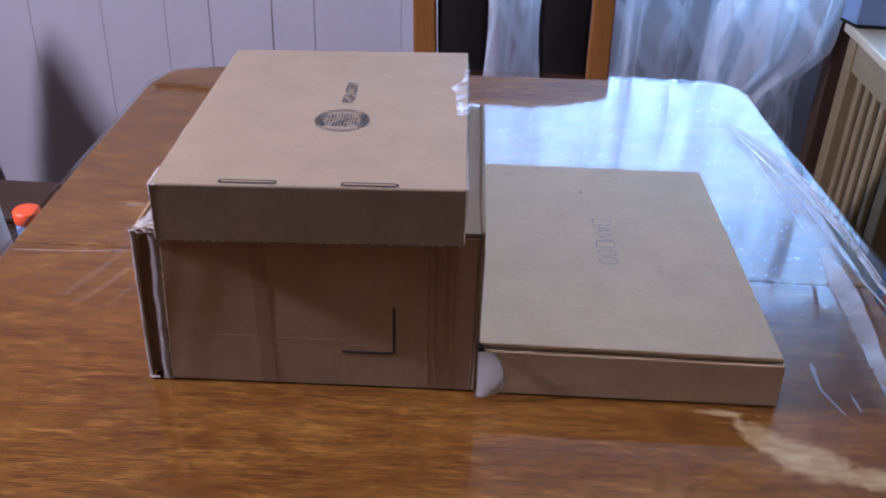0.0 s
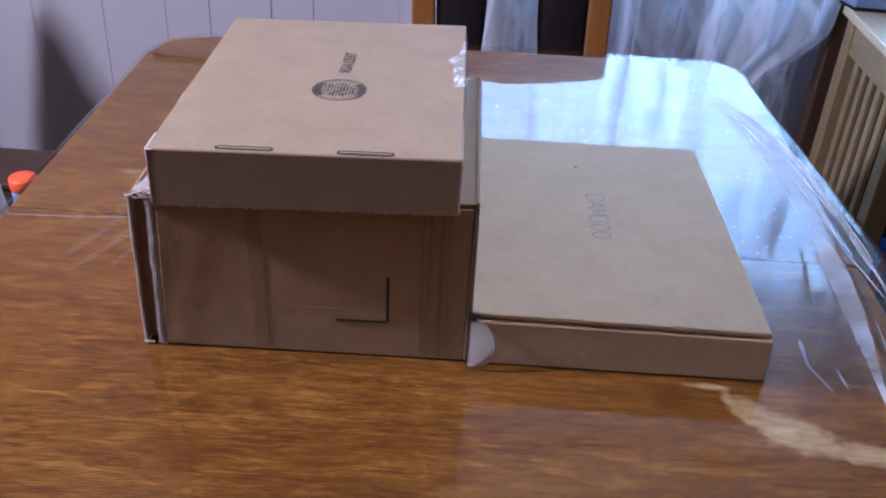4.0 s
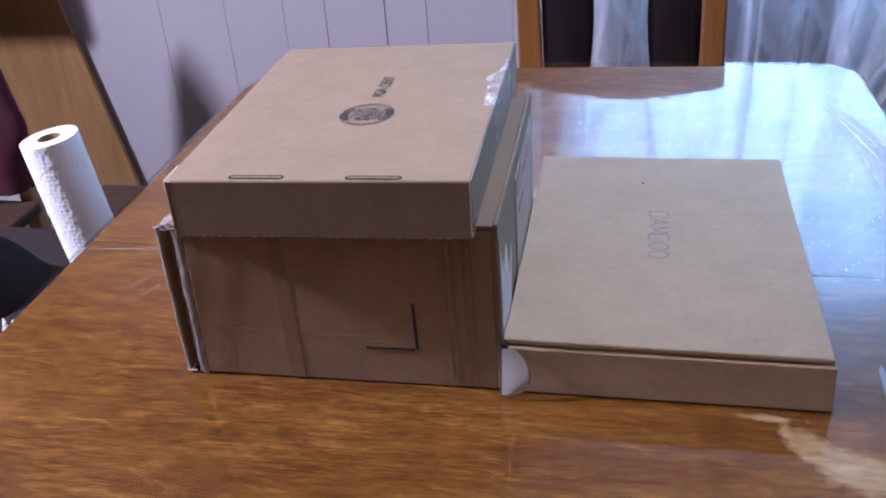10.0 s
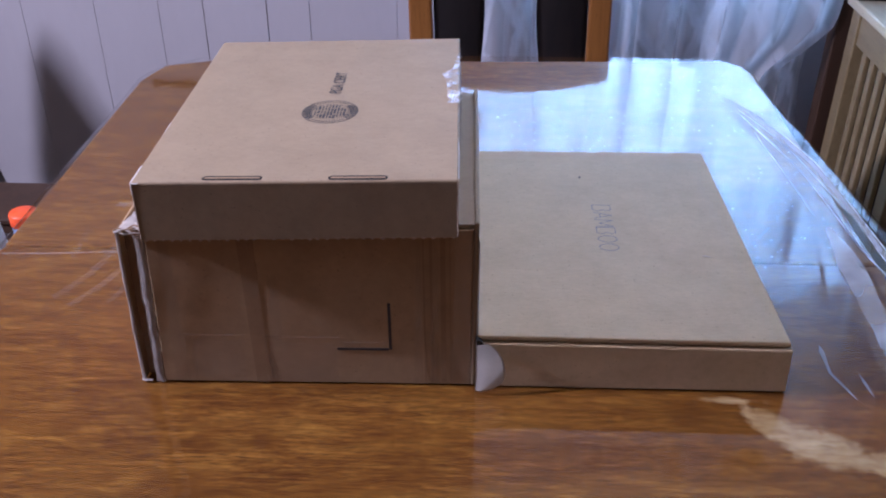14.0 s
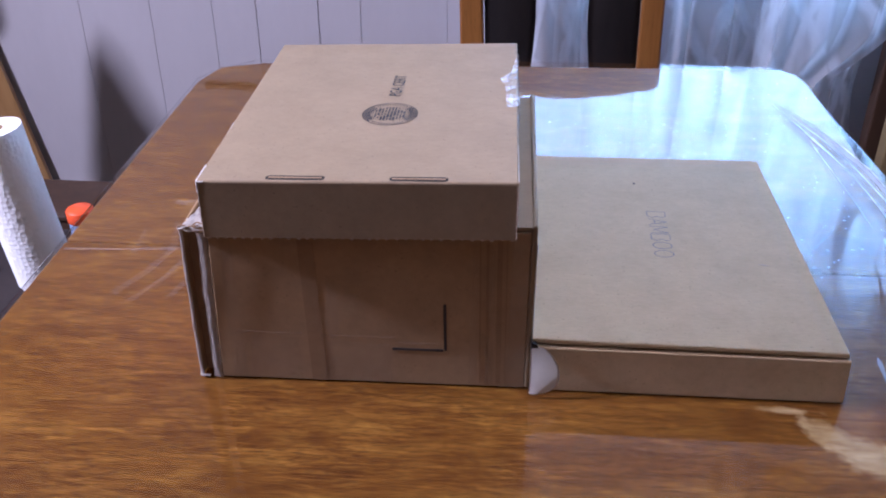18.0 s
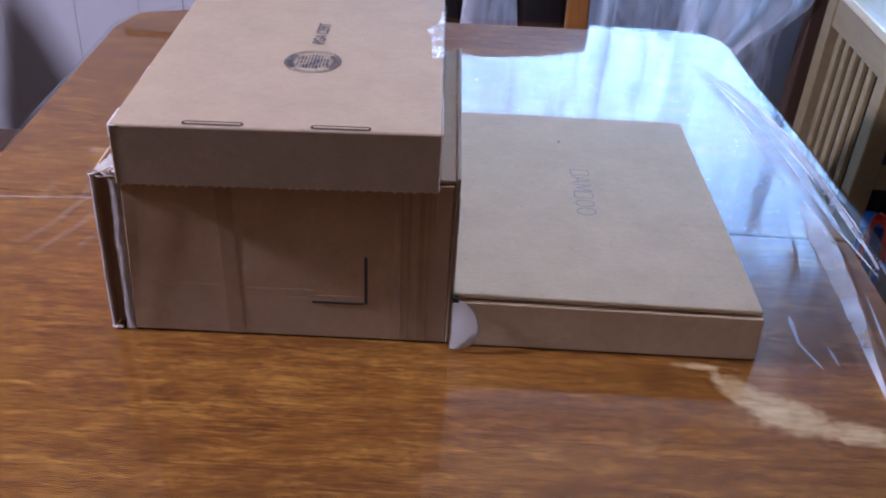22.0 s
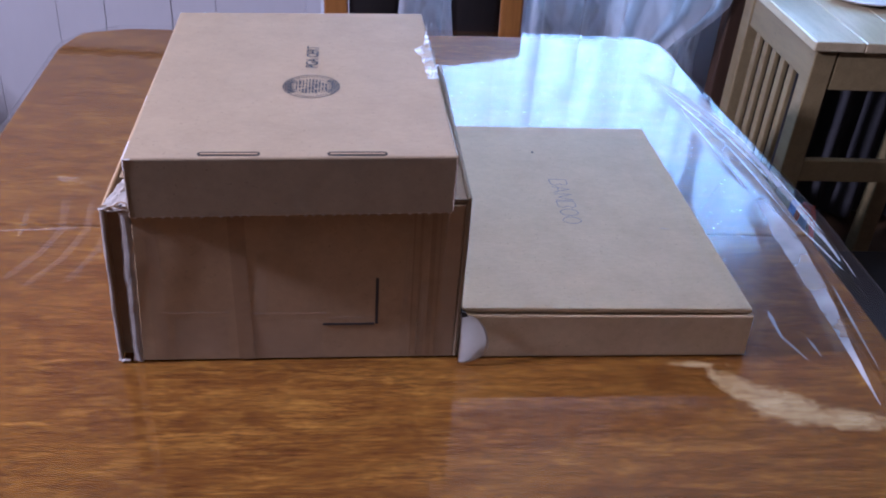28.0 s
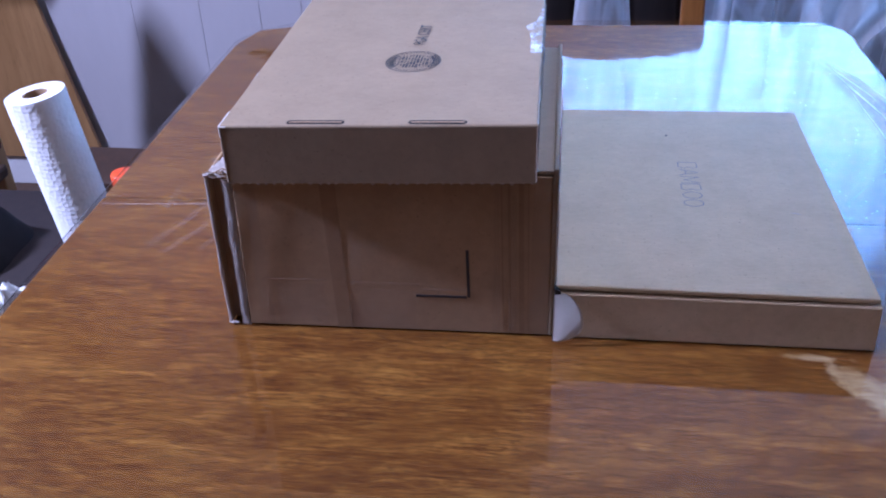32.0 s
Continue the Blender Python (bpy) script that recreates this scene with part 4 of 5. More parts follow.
# pencilled outline capitals, reading down the lid
PENCILLED = {"B": [[(0, 0), (0, 1), (0.75, 1), (0.9, 0.8), (0.72, 0.52), (0.95, 0.25), (0.75, 0), (0, 0)]],
             "A": [[(0, 0), (0.42, 1), (0.9, 0)], [(0.2, 0.34), (0.7, 0.34)]],
             "M": [[(0, 0), (0.06, 1), (0.5, 0.2), (0.94, 1), (1.0, 0)]],
             "O": [[(0.5 + 0.46 * math.cos(k * 0.3927), 0.5 + 0.5 * math.sin(k * 0.3927)) for k in range(17)]]}
word = None
for k, ch in enumerate("BAMBOO"):
    strokes = PENCILLED[ch] if ch in "BO" else [s[i:i + 2] for s in PENCILLED[ch] for i in range(len(s) - 1)]
    for line in strokes:
        pts = [(0.2265 + 0.0200 * b, 1.0335 - 0.0166 * k - 0.0146 * a) for a, b in line]
        ob = ink_strip("pencil_stroke", pts, 0.0011, on_mailer, PENCIL, word or mailer, "" if word else "pencilled outline capitals")
        word = word or ob
part("scuff", plate([(0.330, 0.930), (0.337, 0.9275), (0.341, 0.9280), (0.334, 0.9310)], 0.8050, 0.80575), BOARD_EDGE, mailer)

# fine scratches in the cover
for k, pts in enumerate((((-0.352, 1.110), (-0.325, 1.106), (-0.300, 1.092)), ((-0.330, 1.060), (-0.318, 1.000), (-0.330, 0.950), (-0.352, 0.905)), ((-0.300, 1.060), (-0.292, 1.000), (-0.305, 0.940), (-0.330, 0.890)),
                         ((-0.270, 1.020), (-0.272, 0.960), (-0.290, 0.900)), ((-0.365, 1.040), (-0.360, 0.985)), ((0.300, 1.600), (0.330, 1.604)), ((0.440, 1.180), (0.395, 1.120)))):
    smooth_pts = [tuple(Vector(pts[i]).lerp(Vector(pts[i + 1]), f / 6)) for i in range(len(pts) - 1) for f in range(6)] + [pts[-1]]
    ob = ink_strip("scratch", smooth_pts, (0.0050, 0.0090, 0.0080, 0.0070, 0.0060, 0.0040, 0.0040)[k], lambda x, y: TZ + 0.0010, SCRATCH, cover)

for pts, w in ((((-0.446, 0.9895), (-0.40, 0.992), (-0.35, 0.996), (-0.305, 1.001)), 0.0022), (((-0.350, 1.114), (-0.338, 1.1125), (-0.326, 1.115)), 0.0030), (((-0.352, 1.108), (-0.335, 1.106)), 0.0016)):
    fine_pts = [tuple(Vector(pts[i]).lerp(Vector(pts[i + 1]), f / 6)) for i in range(len(pts) - 1) for f in range(6)] + [pts[-1]]
    ink_strip("scratch", fine_pts, w, lambda x, y: TZ + 0.0012, PALE_SCRATCH, cover)

# pale bands along the loose side of the cover: fold sheen put into colour
def on_cover(x, y):
    return cover_at(0.34 + (x - TX0 - 0.84) / (COVER_END - 0.84) * 0.66, (y - TY0 + 0.02) / (TY1 + 0.026 - TY0))[2] + 0.0007


def crease(line, shift, stops, mat):
    """A pale band beside a fold, its sheen put into colour: stops give its width from far to near."""
    bm = bmesh.new()
    rows = []
    y0, y1 = stops[0][0], stops[-1][0]
    for i in range(121):
        y = y0 + (y1 - y0) * i / 120
        x, half = along(line, y) + shift, along(stops, y) / 2
        half *= 1 + 0.22 * noise.noise(Vector((y * 26, shift * 300, 3)))
        rows.append([bm.verts.new((x + k * half, y, on_cover(x + k * half, y))) for k in (-1, -0.5, 0, 0.5, 1)])
    for p, q in zip(rows, rows[1:]):
        for k in range(4):
            bm.faces.new((p[k], p[k + 1], q[k + 1], q[k]))
    return part("crease", bm, mat, cover)


crease(FOLDS[0][0], -0.005, ((1.515, 0.0006), (1.40, 0.0040), (1.28, 0.0050), (1.10, 0.0060), (0.95, 0.0020)), FOLD_SHEEN)
crease(FOLDS[0][0], -0.0005, ((1.515, 0.0006), (1.30, 0.0014), (1.00, 0.0012), (0.92, 0.0004)), FOLD_GLINT)
crease(FOLDS[1][0], -0.0005, ((1.500, 0.0006), (1.36, 0.0022), (1.20, 0.0014), (1.02, 0.0020), (0.93, 0.0005)), FOLD_GLINT)
crease(FOLDS[2][0], -0.0005, ((1.460, 0.0005), (1.30, 0.0015), (1.15, 0.0013), (1.00, 0.0005)), FOLD_GLINT)
crease(FOLDS[3][0], -0.0005, ((1.360, 0.0005), (1.25, 0.0016), (1.12, 0.0004)), FOLD_GLINT)
crease(FOLDS[4][0], -0.0110, ((1.090, 0.006), (1.00, 0.026), (0.90, 0.020), (0.79, 0.007), (0.71, 0.001)), FOLD_SHEEN)
crease(FOLDS[5][0], 0.0, ((0.856, 0.001), (0.845, 0.0055), (0.822, 0.0036), (0.800, 0.0030), (0.775, 0.001)), FOLD_SHEEN)
crease(((0.812, 0.4645), (0.780, 0.4670)), 0.0, ((0.812, 0.0006), (0.798, 0.0034), (0.780, 0.0008)), FOLD_SHEEN)
crease(((0.905, 0.528), (0.760, 0.512)), 0.006, ((0.905, 0.0006), (0.840, 0.0032), (0.760, 0.0008)), FOLD_SHEEN)
crease(((1.160, 0.501), (1.047, 0.419)), 0.0, ((1.160, 0.0012), (1.047, 0.0012)), FOLD_SHEEN)


# Pale dashes where the window reflects: sparkle painted as small pieces.
def flecks():
    bm = bmesh.new()
    for k in range(760):
        x, y = random.uniform(0.09, 0.53), 1.60 - 0.62 * random.random() ** 1.5
        if (x < 0.40 and y < 1.20) or (x < 0.37 and y > 1.44):
            continue
        a, ln, w = random.gauss(0.0, 0.5), random.uniform(0.0010, 0.0050) * random.random() + 0.0006, random.uniform(0.0008, 0.0022)
        dx, dy = math.cos(a), math.sin(a)
        z = TZ + 0.0032 if x > 0.46 else TZ + 0.0013
        bm.faces.new([bm.verts.new((x + p * ln * dx - q * w * dy, y + p * ln * dy + q * w * dx, z)) for p, q in ((-0.5, -0.5), (0.5, -0.3), (0.5, 0.5), (-0.3, 0.5))])
    return bm


tagged(part("glint_fleck", flecks(), GLINT, cover, "tiny bright flecks standing for glints on the cover"), "tiny bright flecks standing for glints on the cover", kind="stuff")

# ---- dining chair at the head of the table ----
def dining_chair():
    ch = thing("dining_chair", (0.165, 1.86, 0), "orange-brown wooden dining chair with two dark curved slats", "chair")
    for x0, x1, t0, t1 in ((-0.035, 0.025, -0.063, -0.016), (0.334, 0.388, 0.323, 0.370)):
        part("back_post", prism([(x0, 2.03, 0), (x1, 2.03, 0), (x1, 2.07, 0), (x0, 2.07, 0)], [(t0, 2.075, 0.955), (t1, 2.075, 0.955), (t1, 2.105, 0.955), (t0, 2.105, 0.955)], 0.005), CHAIR_WOOD, ch)
    rail = bmesh.new()
    rows = []
    for k in range(25):
        x = -0.070 + 0.450 * k / 24
        high = 0.957 + 0.026 * max(0.0, 1 - abs((x - 0.165) / 0.215) ** 1.5)
        rows.append([rail.verts.new(p) for p in ((x, 2.066, 0.885), (x, 2.068, high - 0.006), (x, 2.074, high), (x, 2.102, high), (x, 2.108, high - 0.006), (x, 2.106, 0.885))])
    for p, q in zip(rows, rows[1:]):
        for m in range(6):
            rail.faces.new((p[m], p[(m + 1) % 6], q[(m + 1) % 6], q[m]))
    rail.faces.new(rows[0]), rail.faces.new(rows[-1][::-1])
    part("top_rail", rail, CHAIR_WOOD, ch)
    part("lower_rail", block(0.004, 0.326, 2.046, 2.072, 0.52, 0.56, 0.004), CHAIR_WOOD, ch)

    def slat(inner, outer):
        """A board whose inner edge swells towards the middle of the back."""
        def fn(u, v):
            z = 0.555 + v * 0.385
            a, b = along(outer, z), along(inner, z)
            return a + (b - a) * u, 2.058 + 0.038 * v - 0.006 * math.sin(u * 3.14), z
        return sheet(fn, 8, 30, 0.010)

    part("slat", slat(((0.950, 0.060), (0.890, 0.077), (0.833, 0.091), (0.790, 0.100), (0.755, 0.105), (0.693, 0.107), (0.640, 0.105), (0.599, 0.102), (0.540, 0.095)), ((0.950, -0.013), (0.540, 0.004))), SLAT_DARK, ch, "dark brown curved slat", True)
    part("slat", slat(((0.950, 0.248), (0.890, 0.234), (0.832, 0.224), (0.790, 0.219), (0.750, 0.2165), (0.701, 0.216), (0.650, 0.219), (0.598, 0.225), (0.540, 0.233)), ((0.950, 0.321), (0.540, 0.327))), SLAT_DARK, ch, "dark brown curved slat", True)
    part("seat", block(-0.05, 0.38, 1.62, 2.028, 0.44, 0.475, 0.012), SLAT_DARK, ch)
    for x in (-0.04, 0.33):
        part("leg", block(x, x + 0.04, 1.63, 1.67, 0, 0.4395, 0.005), CHAIR_WOOD, ch)
    return ch


dining_chair()

# ---- sheer curtain ----
CX0, CX1 = -0.085, 0.893


def curtain_at(u, v):
    z = 0.03 + v * 2.32
    swing = 6.28318 * 8.3 * u + 1.1 * math.sin(u * 11) + 0.25 * noise.noise(Vector((u * 5, z * 1.3, 9)))
    x = CX0 + 0.02 + u * (CX1 - CX0 - 0.04) + (0.010 + 0.005 * math.sin(u * 23)) * math.sin(swing)
    x -= 0.02 * max(0.0, u - 0.82) / 0.18 * math.exp(-((z - 0.50) / 0.10) ** 2)
    y = 2.225 + 0.030 * math.cos(swing) + 0.008 * math.sin(u * 120 + 3 * z) + 0.012 * noise.noise(Vector((u * 7, z * 2.5, 3)))
    return x, y, z


tagged(finish("curtain", sheet(curtain_at, 420, 50), SHEER, True), "sheer white curtain with woven lozenges, hanging in folds", "curtain")


def swag_at(u, v):
    """A gathered layer of the same cloth whose hem sweeps up to one side."""
    z = 0.36 + v * 1.52
    inner = along(((1.90, 0.885), (1.00, 0.860), (0.80, 0.640), (0.70, 0.600), (0.36, 0.600)), z)
    hem = along(((1.90, 0.905), (1.40, 0.900), (0.75, 0.893), (0.645, 0.884), (0.60, 0.845), (0.54, 0.775), (0.46, 0.735), (0.36, 0.715)), z)
    swing = 6.28318 * 3.1 * u + 0.9 * math.sin(u * 7) + 0.3 * noise.noise(Vector((u * 3, z * 2, 5)))
    return inner + u * (hem - inner) + 0.006 * math.sin(swing), 2.172 + 0.014 * math.cos(swing) + 0.006 * noise.noise(Vector((u * 6, z * 3, 2))), z


tagged(finish("curtain", sheet(swag_at, 90, 60), SHEER, True), "gathered layer of sheer white curtain with a swept hem", "curtain")


# Unseen panel, added to soften the window lamp's edge in the cover.
def second_curtain_at(u, v):
    z = 0.88 + v * 1.35
    swing = 6.28318 * 4.2 * u + 0.7 * math.sin(u * 9)
    return 0.858 + u * 0.40 + 0.010 * math.sin(swing), 2.245 + 0.026 * math.cos(swing) + 0.008 * noise.noise(Vector((u * 5, z * 2, 6))), z


tagged(finish("curtain", sheet(second_curtain_at, 140, 30), SHEER, True), "unseen sheer curtain panel, added to soften the window's reflection", "curtain")
structure("window_post", block(0.894, 0.950, 2.19, 2.235, 0, 0.98, 0.004), BROWN_WOOD, "dark brown upright wooden post beside the curtain", "post")

# ---- pine side table ----
side = thing("side_table", (1.12, 2.0, 0), "pale pine side table with slatted ends and a drawer", "side table")
PX0, PX1, PY0, PY1, PZ = 0.899, 1.42, 1.765, 2.170, 0.716
for i in range(5):
    a = PX0 + i * (PX1 - PX0) / 5
    part("top_board", block(a, a + (PX1 - PX0) / 5 - 0.0006, PY0, PY1, PZ - 0.020, PZ, 0.002, 1), PINE_LIT, side, "laminated pine board in the lit tone" if i == 0 else "")
for x in (PX0 + 0.012, PX1 - 0.057):
    for y in (PY0 + 0.012, PY1 - 0.057):
        part("leg", block(x, x + 0.045, y, y + 0.045, 0, PZ - 0.0205, 0.003), PINE_SHADED, side)
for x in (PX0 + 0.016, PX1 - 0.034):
    part("side_rail", block(x, x + 0.020, PY0 + 0.0575, PY1 - 0.0575, PZ - 0.094, PZ - 0.021, 0.002), PINE_SHADED, side)
    part("side_rail", block(x, x + 0.020, PY0 + 0.0575, PY1 - 0.0575, 0.26, 0.31, 0.002), PINE_SHADED, side)
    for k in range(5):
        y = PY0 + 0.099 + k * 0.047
        part("slat", block(x + 0.004, x + 0.015, y, y + 0.022, 0.3105, PZ - 0.0945, 0.0015, 1), PINE_SHADED, side)
part("drawer_front", block(PX0 + 0.060, PX1 - 0.060, PY0 + 0.014, PY0 + 0.032, PZ - 0.105, PZ - 0.024, 0.002), PINE_SHADED, side)
part("lower_rail", block(PX0 + 0.058, PX1 - 0.058, PY0 + 0.016, PY0 + 0.034, 0.40, 0.45, 0.002), PINE_SHADED, side)

# ---- paper towel roll on a chair seat ----
RX, RY, RZ = -0.7345, 1.365, 0.723
roll = thing("paper_towel_roll", (RX, RY, RZ - 0.27), "white embossed paper towel roll standing on a chair", "paper towel")
LEAN = Matrix.Translation((RX, RY, RZ)) @ Matrix.Rotation(radians(7), 4, "Y").inverted() @ Matrix.Translation((-RX, -RY, -RZ))


def leaned(bm):
    bm.transform(LEAN)
    return bm


def towel_at(u, v):
    a = u * 6.28318 * 1.02
    r = 0.0472 + 0.0010 * u + 0.00045 * noise.noise(Vector((math.cos(a) * 5, math.sin(a) * 5, v * 26)))
    r += 0.0002 * max(0.0, math.sin(a * 17 + 9 * math.sin(v * 21)) * math.sin(v * 60)) 
    return RX + r * math.cos(a), RY + r * math.sin(a), RZ - 0.27 + v * 0.27


part("paper_wrap", leaned(sheet(towel_at, 160, 90)), PAPER, roll, "embossed white paper", True)
part("roll_end", leaned(turned([(0.0200, RZ - 0.26), (0.0465, RZ - 0.26), (0.0470, RZ - 0.002), (0.0465, RZ - 0.0008), (0.0205, RZ - 0.0004), (0.0200, RZ - 0.01)], RX, RY, 48, False)), PAPER, roll)
part("core", leaned(turned([(0.0180, RZ - 0.26), (0.0199, RZ - 0.26), (0.0199, RZ - 0.0010), (0.0180, RZ - 0.0010), (0.0180, RZ - 0.26)], RX, RY, 40, False)), KRAFT_STREAK, roll, "brown cardboard core")

seat = thing("wooden_chair", (-0.80, 1.4, 0), "brown wooden chair pushed under the table side", "chair")
part("seat", block(-1.02, -0.58, 1.10, 1.53, 0.415, 0.4525, 0.01), SLAT_DARK, seat)
for x in (-1.01, -0.63):
    for y in (1.12, 1.48):
        part("leg", block(x, x + 0.04, y, y + 0.04, 0, 0.4145, 0.005), BROWN_WOOD, seat)


# ---- things by the left side of the table ----
board = tagged(finish("wooden_board", prism([(-1.530, 2.318, 0.0985), (-1.198, 2.318, 0.0985), (-1.198, 2.332, 0.0985), (-1.530, 2.332, 0.0985)], [(-1.670, 2.3256, 0.80), (-1.332, 2.3256, 0.80), (-1.332, 2.3396, 0.80), (-1.670, 2.3396, 0.80)], 0.002), BOARD_WOOD), "wide varnished wooden board leaning on the panelled wall", "board")

# Unseen cabinet, added so its corner shadows the wall beside the board.
cabinet = thing("shadow_cabinet", (-1.75, NORTH, 0.825), "unseen dark brown corner cabinet, added to cast the wall shadow", "cabinet")
part("body", block(WEST + 0.001, -1.410, 2.022, NORTH - 0.0005, 0.825, 1.55, 0.003), BROWN_WOOD, cabinet)
for x0, x1, k in ((WEST + 0.004, -1.757, -1.785), (-1.753, -1.413, -1.725)):
    leaf = part("door", block(x0, x1, 2.002, 2.0215, 0.829, 1.546, 0.003), BROWN_WOOD, cabinet)
    part("knob", turned([(0.004, 0.90), (0.011, 0.905), (0.011, 0.915), (0.004, 0.92)], k, 1.992, 16), SOOT, leaf)

crate = thing("wooden_crate", (-0.89, 1.77, 0), "low dark brown wooden crate on the floor", "crate")
for x0, x1, y0, y1 in ((-0.99, -0.80, 1.70, 1.712), (-0.99, -0.80, 1.838, 1.85), (-0.99, -0.978, 1.7125, 1.8375), (-0.812, -0.80, 1.7125, 1.8375)):
    part("side_board", block(x0, x1, y0, y1, 0, 0.365, 0.002), BROWN_WOOD, crate)
part("lid", block(-0.995, -0.795, 1.695, 1.855, 0.3655, 0.378, 0.003), BROWN_WOOD, crate)

jar = thing("jar", (-0.690, 1.495, 0.4525), "small clear jar with a bright orange lid, on the chair", "jar")
part("jar_body", turned([(0.020, 0.4527), (0.0225, 0.455), (0.0225, 0.486), (0.019, 0.490)], -0.690, 1.495, 24), BLUE_GREY, jar, smooth=True)
part("lid", turned([(0.0225, 0.4905), (0.0240, 0.492), (0.0240, 0.511), (0.0225, 0.5135), (0.004, 0.5138)], -0.690, 1.495, 28), ORANGE, jar, "orange screw lid", True)


def drape(cx, cy, z0, rx, ry, high, seed, lean=0.0, n=40, rough=0.25):
    """A heap of cloth: a rumpled dome."""
    def fn(u, v):
        a, r = u * 6.28318, v
        w = 1 + rough * noise.noise(Vector((math.cos(a) * 1.6, math.sin(a) * 1.6, seed)))
        h = high * (1 - r ** 2.2) * (1 + rough * noise.noise(Vector((r * 3, math.cos(a) * 2, seed + 4 + math.sin(a) * 2))))
        return cx + rx * r * w * math.cos(a) + lean * h, cy + ry * r * w * math.sin(a), z0 + max(0.0, h)
    return sheet(fn, n, 24)


tagged(finish("black_bag", drape(-0.905, 1.30, 0.453, 0.095, 0.13, 0.10, 7.0), SOOT, True), "crumpled black plastic bag on the chair seat", "bag")
tagged(finish("white_paper", drape(-0.722, 1.125, 0.453, 0.040, 0.055, 0.050, 2.0, rough=0.9, n=28), PAPER, False), "crumpled white paper on the chair seat", "paper")

coat = thing("plain_chair", (-1.25, 1.70, 0), "wooden chair under a maroon coat", "chair")
for x in (-1.345, -1.185):
    part("back_post", block(x, x + 0.035, 1.80, 1.835, 0, 0.60, 0.005), BOARD_WOOD, coat)
    part("leg", block(x, x + 0.035, 1.52, 1.555, 0, 0.3295, 0.005), BOARD_WOOD, coat)
part("back_rail", block(-1.309, -1.186, 1.807, 1.828, 0.54, 0.59, 0.004), BOARD_WOOD, coat)
part("seat", block(-1.36, -1.13, 1.51, 1.798, 0.33, 0.36, 0.008), BROWN_WOOD, coat)


def coat_at(u, v):
    """A coat bunched up over the chair back: an unseen peak shaped to cast the wall shadow, shoulders that fall away to
    the other side.
    """
    a = u * 6.28318
    z = 0.965 - 0.58 * v
    left = -along(((0.965, 1.345), (0.83, 1.384), (0.60, 1.420), (0.38, 1.430)), z)
    right = -along(((0.965, 1.322), (0.824, 1.266), (0.666, 1.146), (0.540, 1.125), (0.38, 1.150)), z)
    mid, half = (left + right) / 2, (right - left) / 2 * min(1.0, 0.25 + (v / 0.08) ** 0.5)
    x = mid + half * math.cos(a) * (1 + 0.06 * noise.noise(Vector((math.cos(a), math.sin(a), v * 6))))
    y = 1.818 + (0.030 + 0.040 * v) * math.sin(a) * (1 + 0.35 * noise.noise(Vector((math.cos(a) * 3, 5, v * 5))))
    return x, y, z


tagged(finish("maroon_coat", sheet(coat_at, 60, 40), MAROON, True), "dark maroon coat over a chair back, its unseen peak shaped for the wall shadow", "coat")

# ---- things by the pine side table ----
unit = thing("electronic_box", (0.945, 2.155, PZ), "blue-grey plastic electronic box with louvre slots, on the pine side table", "box")
part("body", prism([(0.9060, 2.128, PZ + 0.0060), (0.9800, 2.124, PZ + 0.0060), (0.9880, 2.182, PZ + 0.0060), (0.8900, 2.178, PZ + 0.0060)], [(0.9060, 2.130, 0.93), (0.9790, 2.126, 0.93), (0.9870, 2.182, 0.93), (0.8900, 2.180, 0.93)], 0.003), BLUE_GREY, unit)
part("base_plate", prism([(0.9050, 2.124, PZ + 0.0005), (1.0500, 2.118, PZ + 0.0005), (1.0500, 2.184, PZ + 0.0005), (0.8890, 2.181, PZ + 0.0005)], [(0.9050, 2.124, PZ + 0.0055), (1.0500, 2.118, PZ + 0.0055), (1.0500, 2.184, PZ + 0.0055), (0.8890, 2.181, PZ + 0.0055)], 0.001, 1), SOOT, unit, "thin dark base plate")
for k in range(7):
    z = 0.775 + 0.009 * k
    part("louvre", prism([(0.9028, 2.1345, z), (0.8955, 2.1585, z), (0.8968, 2.1588, z), (0.9041, 2.1348, z)], [(0.9028, 2.1345, z + 0.004), (0.8955, 2.1585, z + 0.004), (0.8968, 2.1588, z + 0.004), (0.9041, 2.1348, z + 0.004)]), WHITE, unit, "pale louvre slat" if k == 0 else "")


def wrap_at(u, v):
    x = 0.985 + u * 0.062
    return x + 0.004 * noise.noise(Vector((u * 3, v * 5, 2))), 2.136 + 0.014 * noise.noise(Vector((u * 4, v * 4, 8))), PZ + 0.0060 + v * 0.20


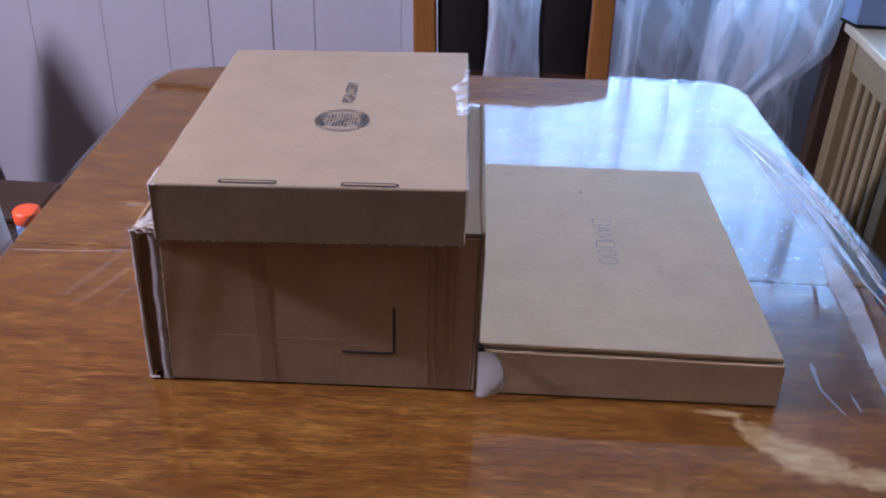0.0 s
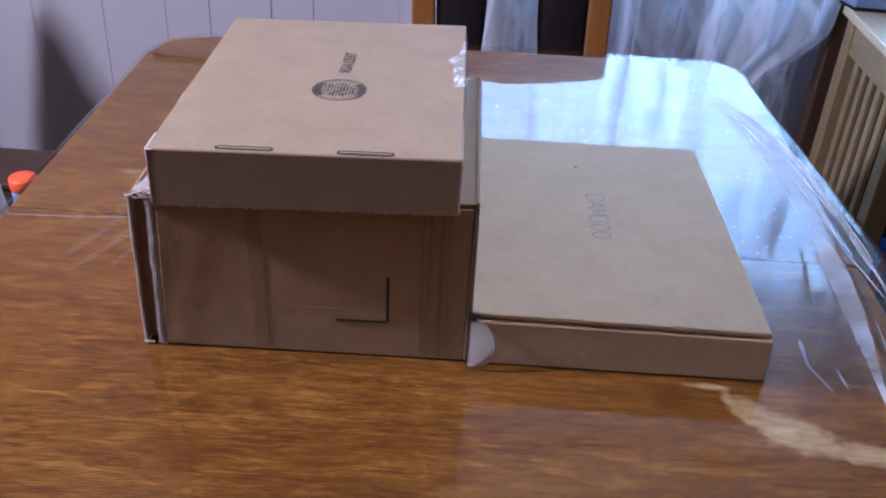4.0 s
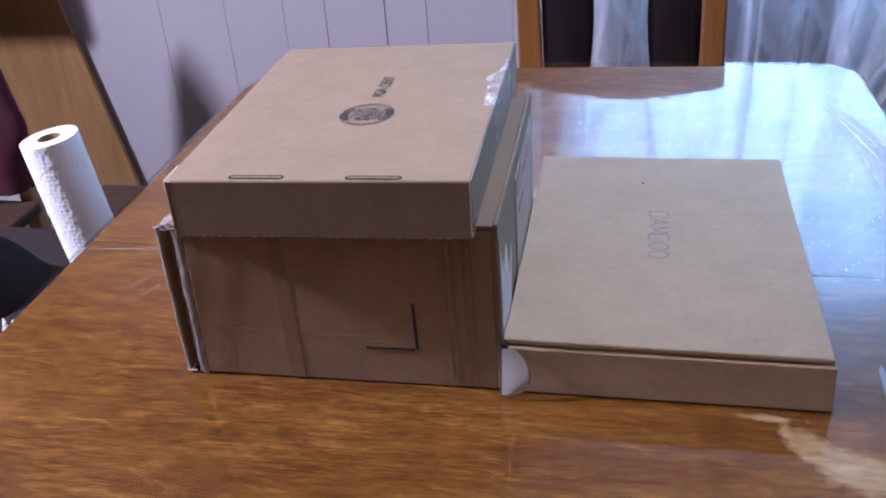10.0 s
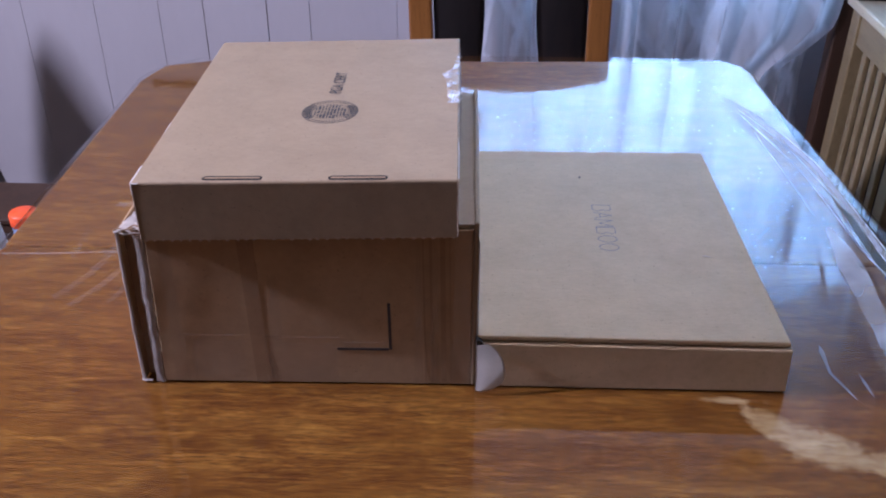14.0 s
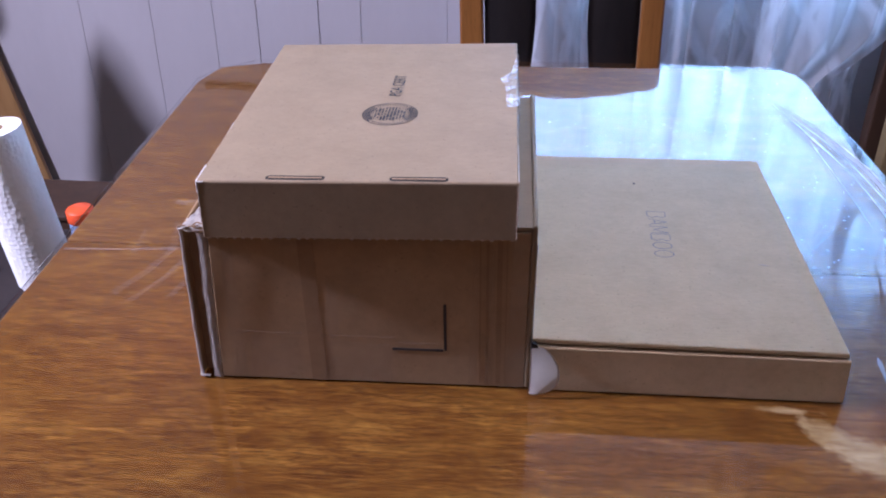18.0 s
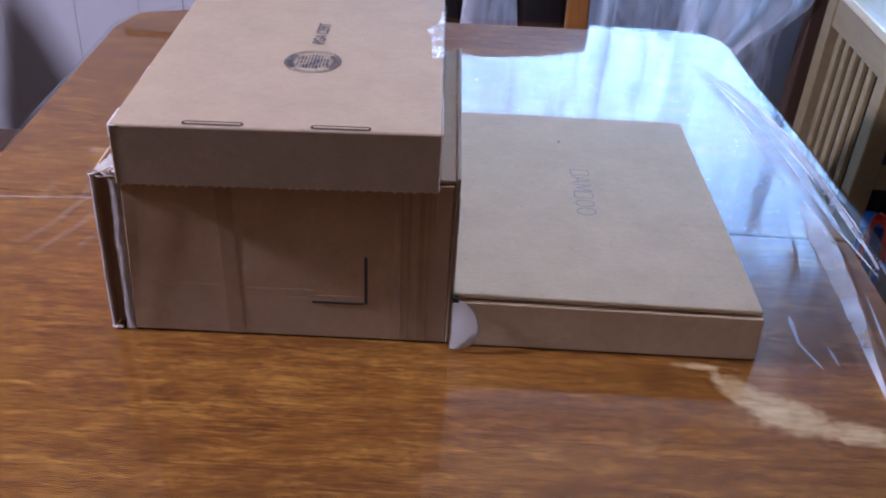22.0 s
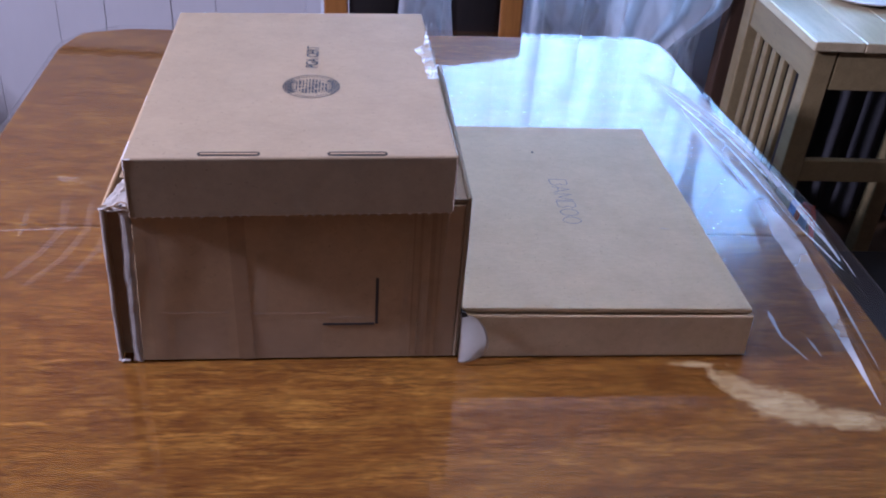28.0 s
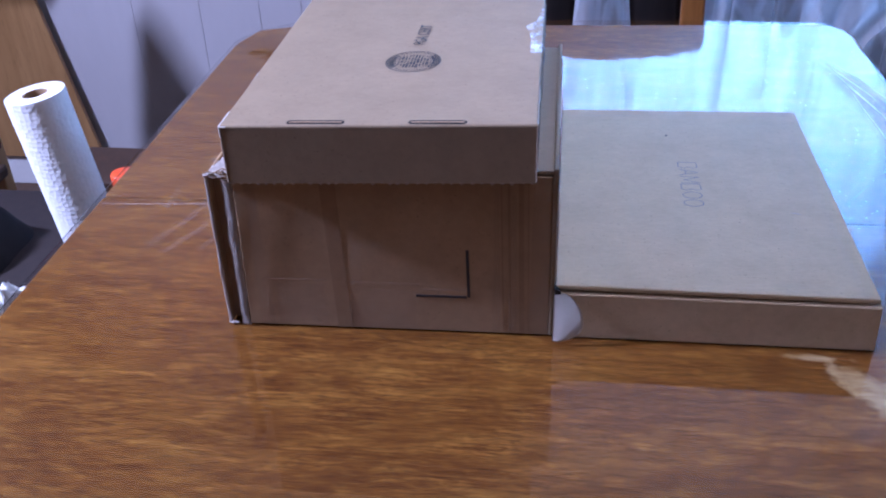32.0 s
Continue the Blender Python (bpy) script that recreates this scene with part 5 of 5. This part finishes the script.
tagged(finish("plastic_wrap", sheet(wrap_at, 12, 26), WRAP), "crumpled clear plastic wrap standing beside the electronic box", "wrapping")
dish = thing("white_dish", (1.128, 2.065, PZ), "round white dish on the pine side table", "dish")
part("dish_body", turned([(0.060, PZ + 0.0005), (0.075, PZ + 0.002), (0.108, PZ + 0.014), (0.110, PZ + 0.017), (0.105, PZ + 0.0165), (0.072, PZ + 0.006), (0.004, PZ + 0.005)], 1.128, 2.065, 48), WHITE, dish, smooth=True)
part("cup", turned([(0.030, PZ + 0.0062), (0.036, PZ + 0.010), (0.040, PZ + 0.075), (0.041, PZ + 0.078), (0.038, PZ + 0.077), (0.033, PZ + 0.014)], 1.135, 2.08, 36), WHITE, dish, smooth=True)


def pleat_at(u, v):
    return 0.93 + u * 0.80, 2.285 + 0.022 * math.sin(u * 62 + 1.2 * math.sin(u * 17)), 0.02 + v * 0.80


tagged(finish("shaded_drape", sheet(pleat_at, 200, 12), SHADED_CLOTH, True), "pleated cloth hanging behind the side table, its shade put into the colour", "curtain")

black = thing("black_box", (1.15, 1.45, 0), "black plastic storage box with a thin pale rim", "box")
part("box_body", prism([(0.99, 1.18, 0), (1.40, 1.18, 0), (1.40, 1.66, 0), (0.99, 1.66, 0)], [(0.97, 1.16, 0.292), (1.42, 1.16, 0.292), (1.42, 1.68, 0.292), (0.97, 1.68, 0.292)], 0.006), BLACK, black)
part("rim", block(0.966, 0.972, 1.158, 1.682, 0.2925, 0.297, 0.001, 1), BLUE_GREY, black)
blue = tagged(finish("blue_box", block(1.00, 1.06, 1.86, 1.93, 0, 0.27, 0.008), BLUE), "blue plastic box under the pine side table", "box")
bar = tagged(finish("blue_tool_handle", tube([(0.985, 1.715, 0.02), (0.995, 1.718, 0.24), (1.0, 1.72, 0.262), (1.012, 1.722, 0.272)], 0.010), BLUE, True), "blue tool handle standing by the box", "tool")
coil = []
for k in range(90):
    a = k * 0.42
    coil.append((0.995 + 0.004 * math.sin(k * 1.7), 1.765 + (0.052 + 0.006 * math.sin(k * 0.9)) * math.cos(a), 0.245 + (0.095 + 0.010 * math.sin(k * 0.6)) * math.sin(a)))
tagged(finish("red_cable", tube([(0.995, 1.80, 0.004), (0.995, 1.79, 0.10)] + coil, 0.0045, 6), RED, True), "coiled red cable standing on the floor", "cable")
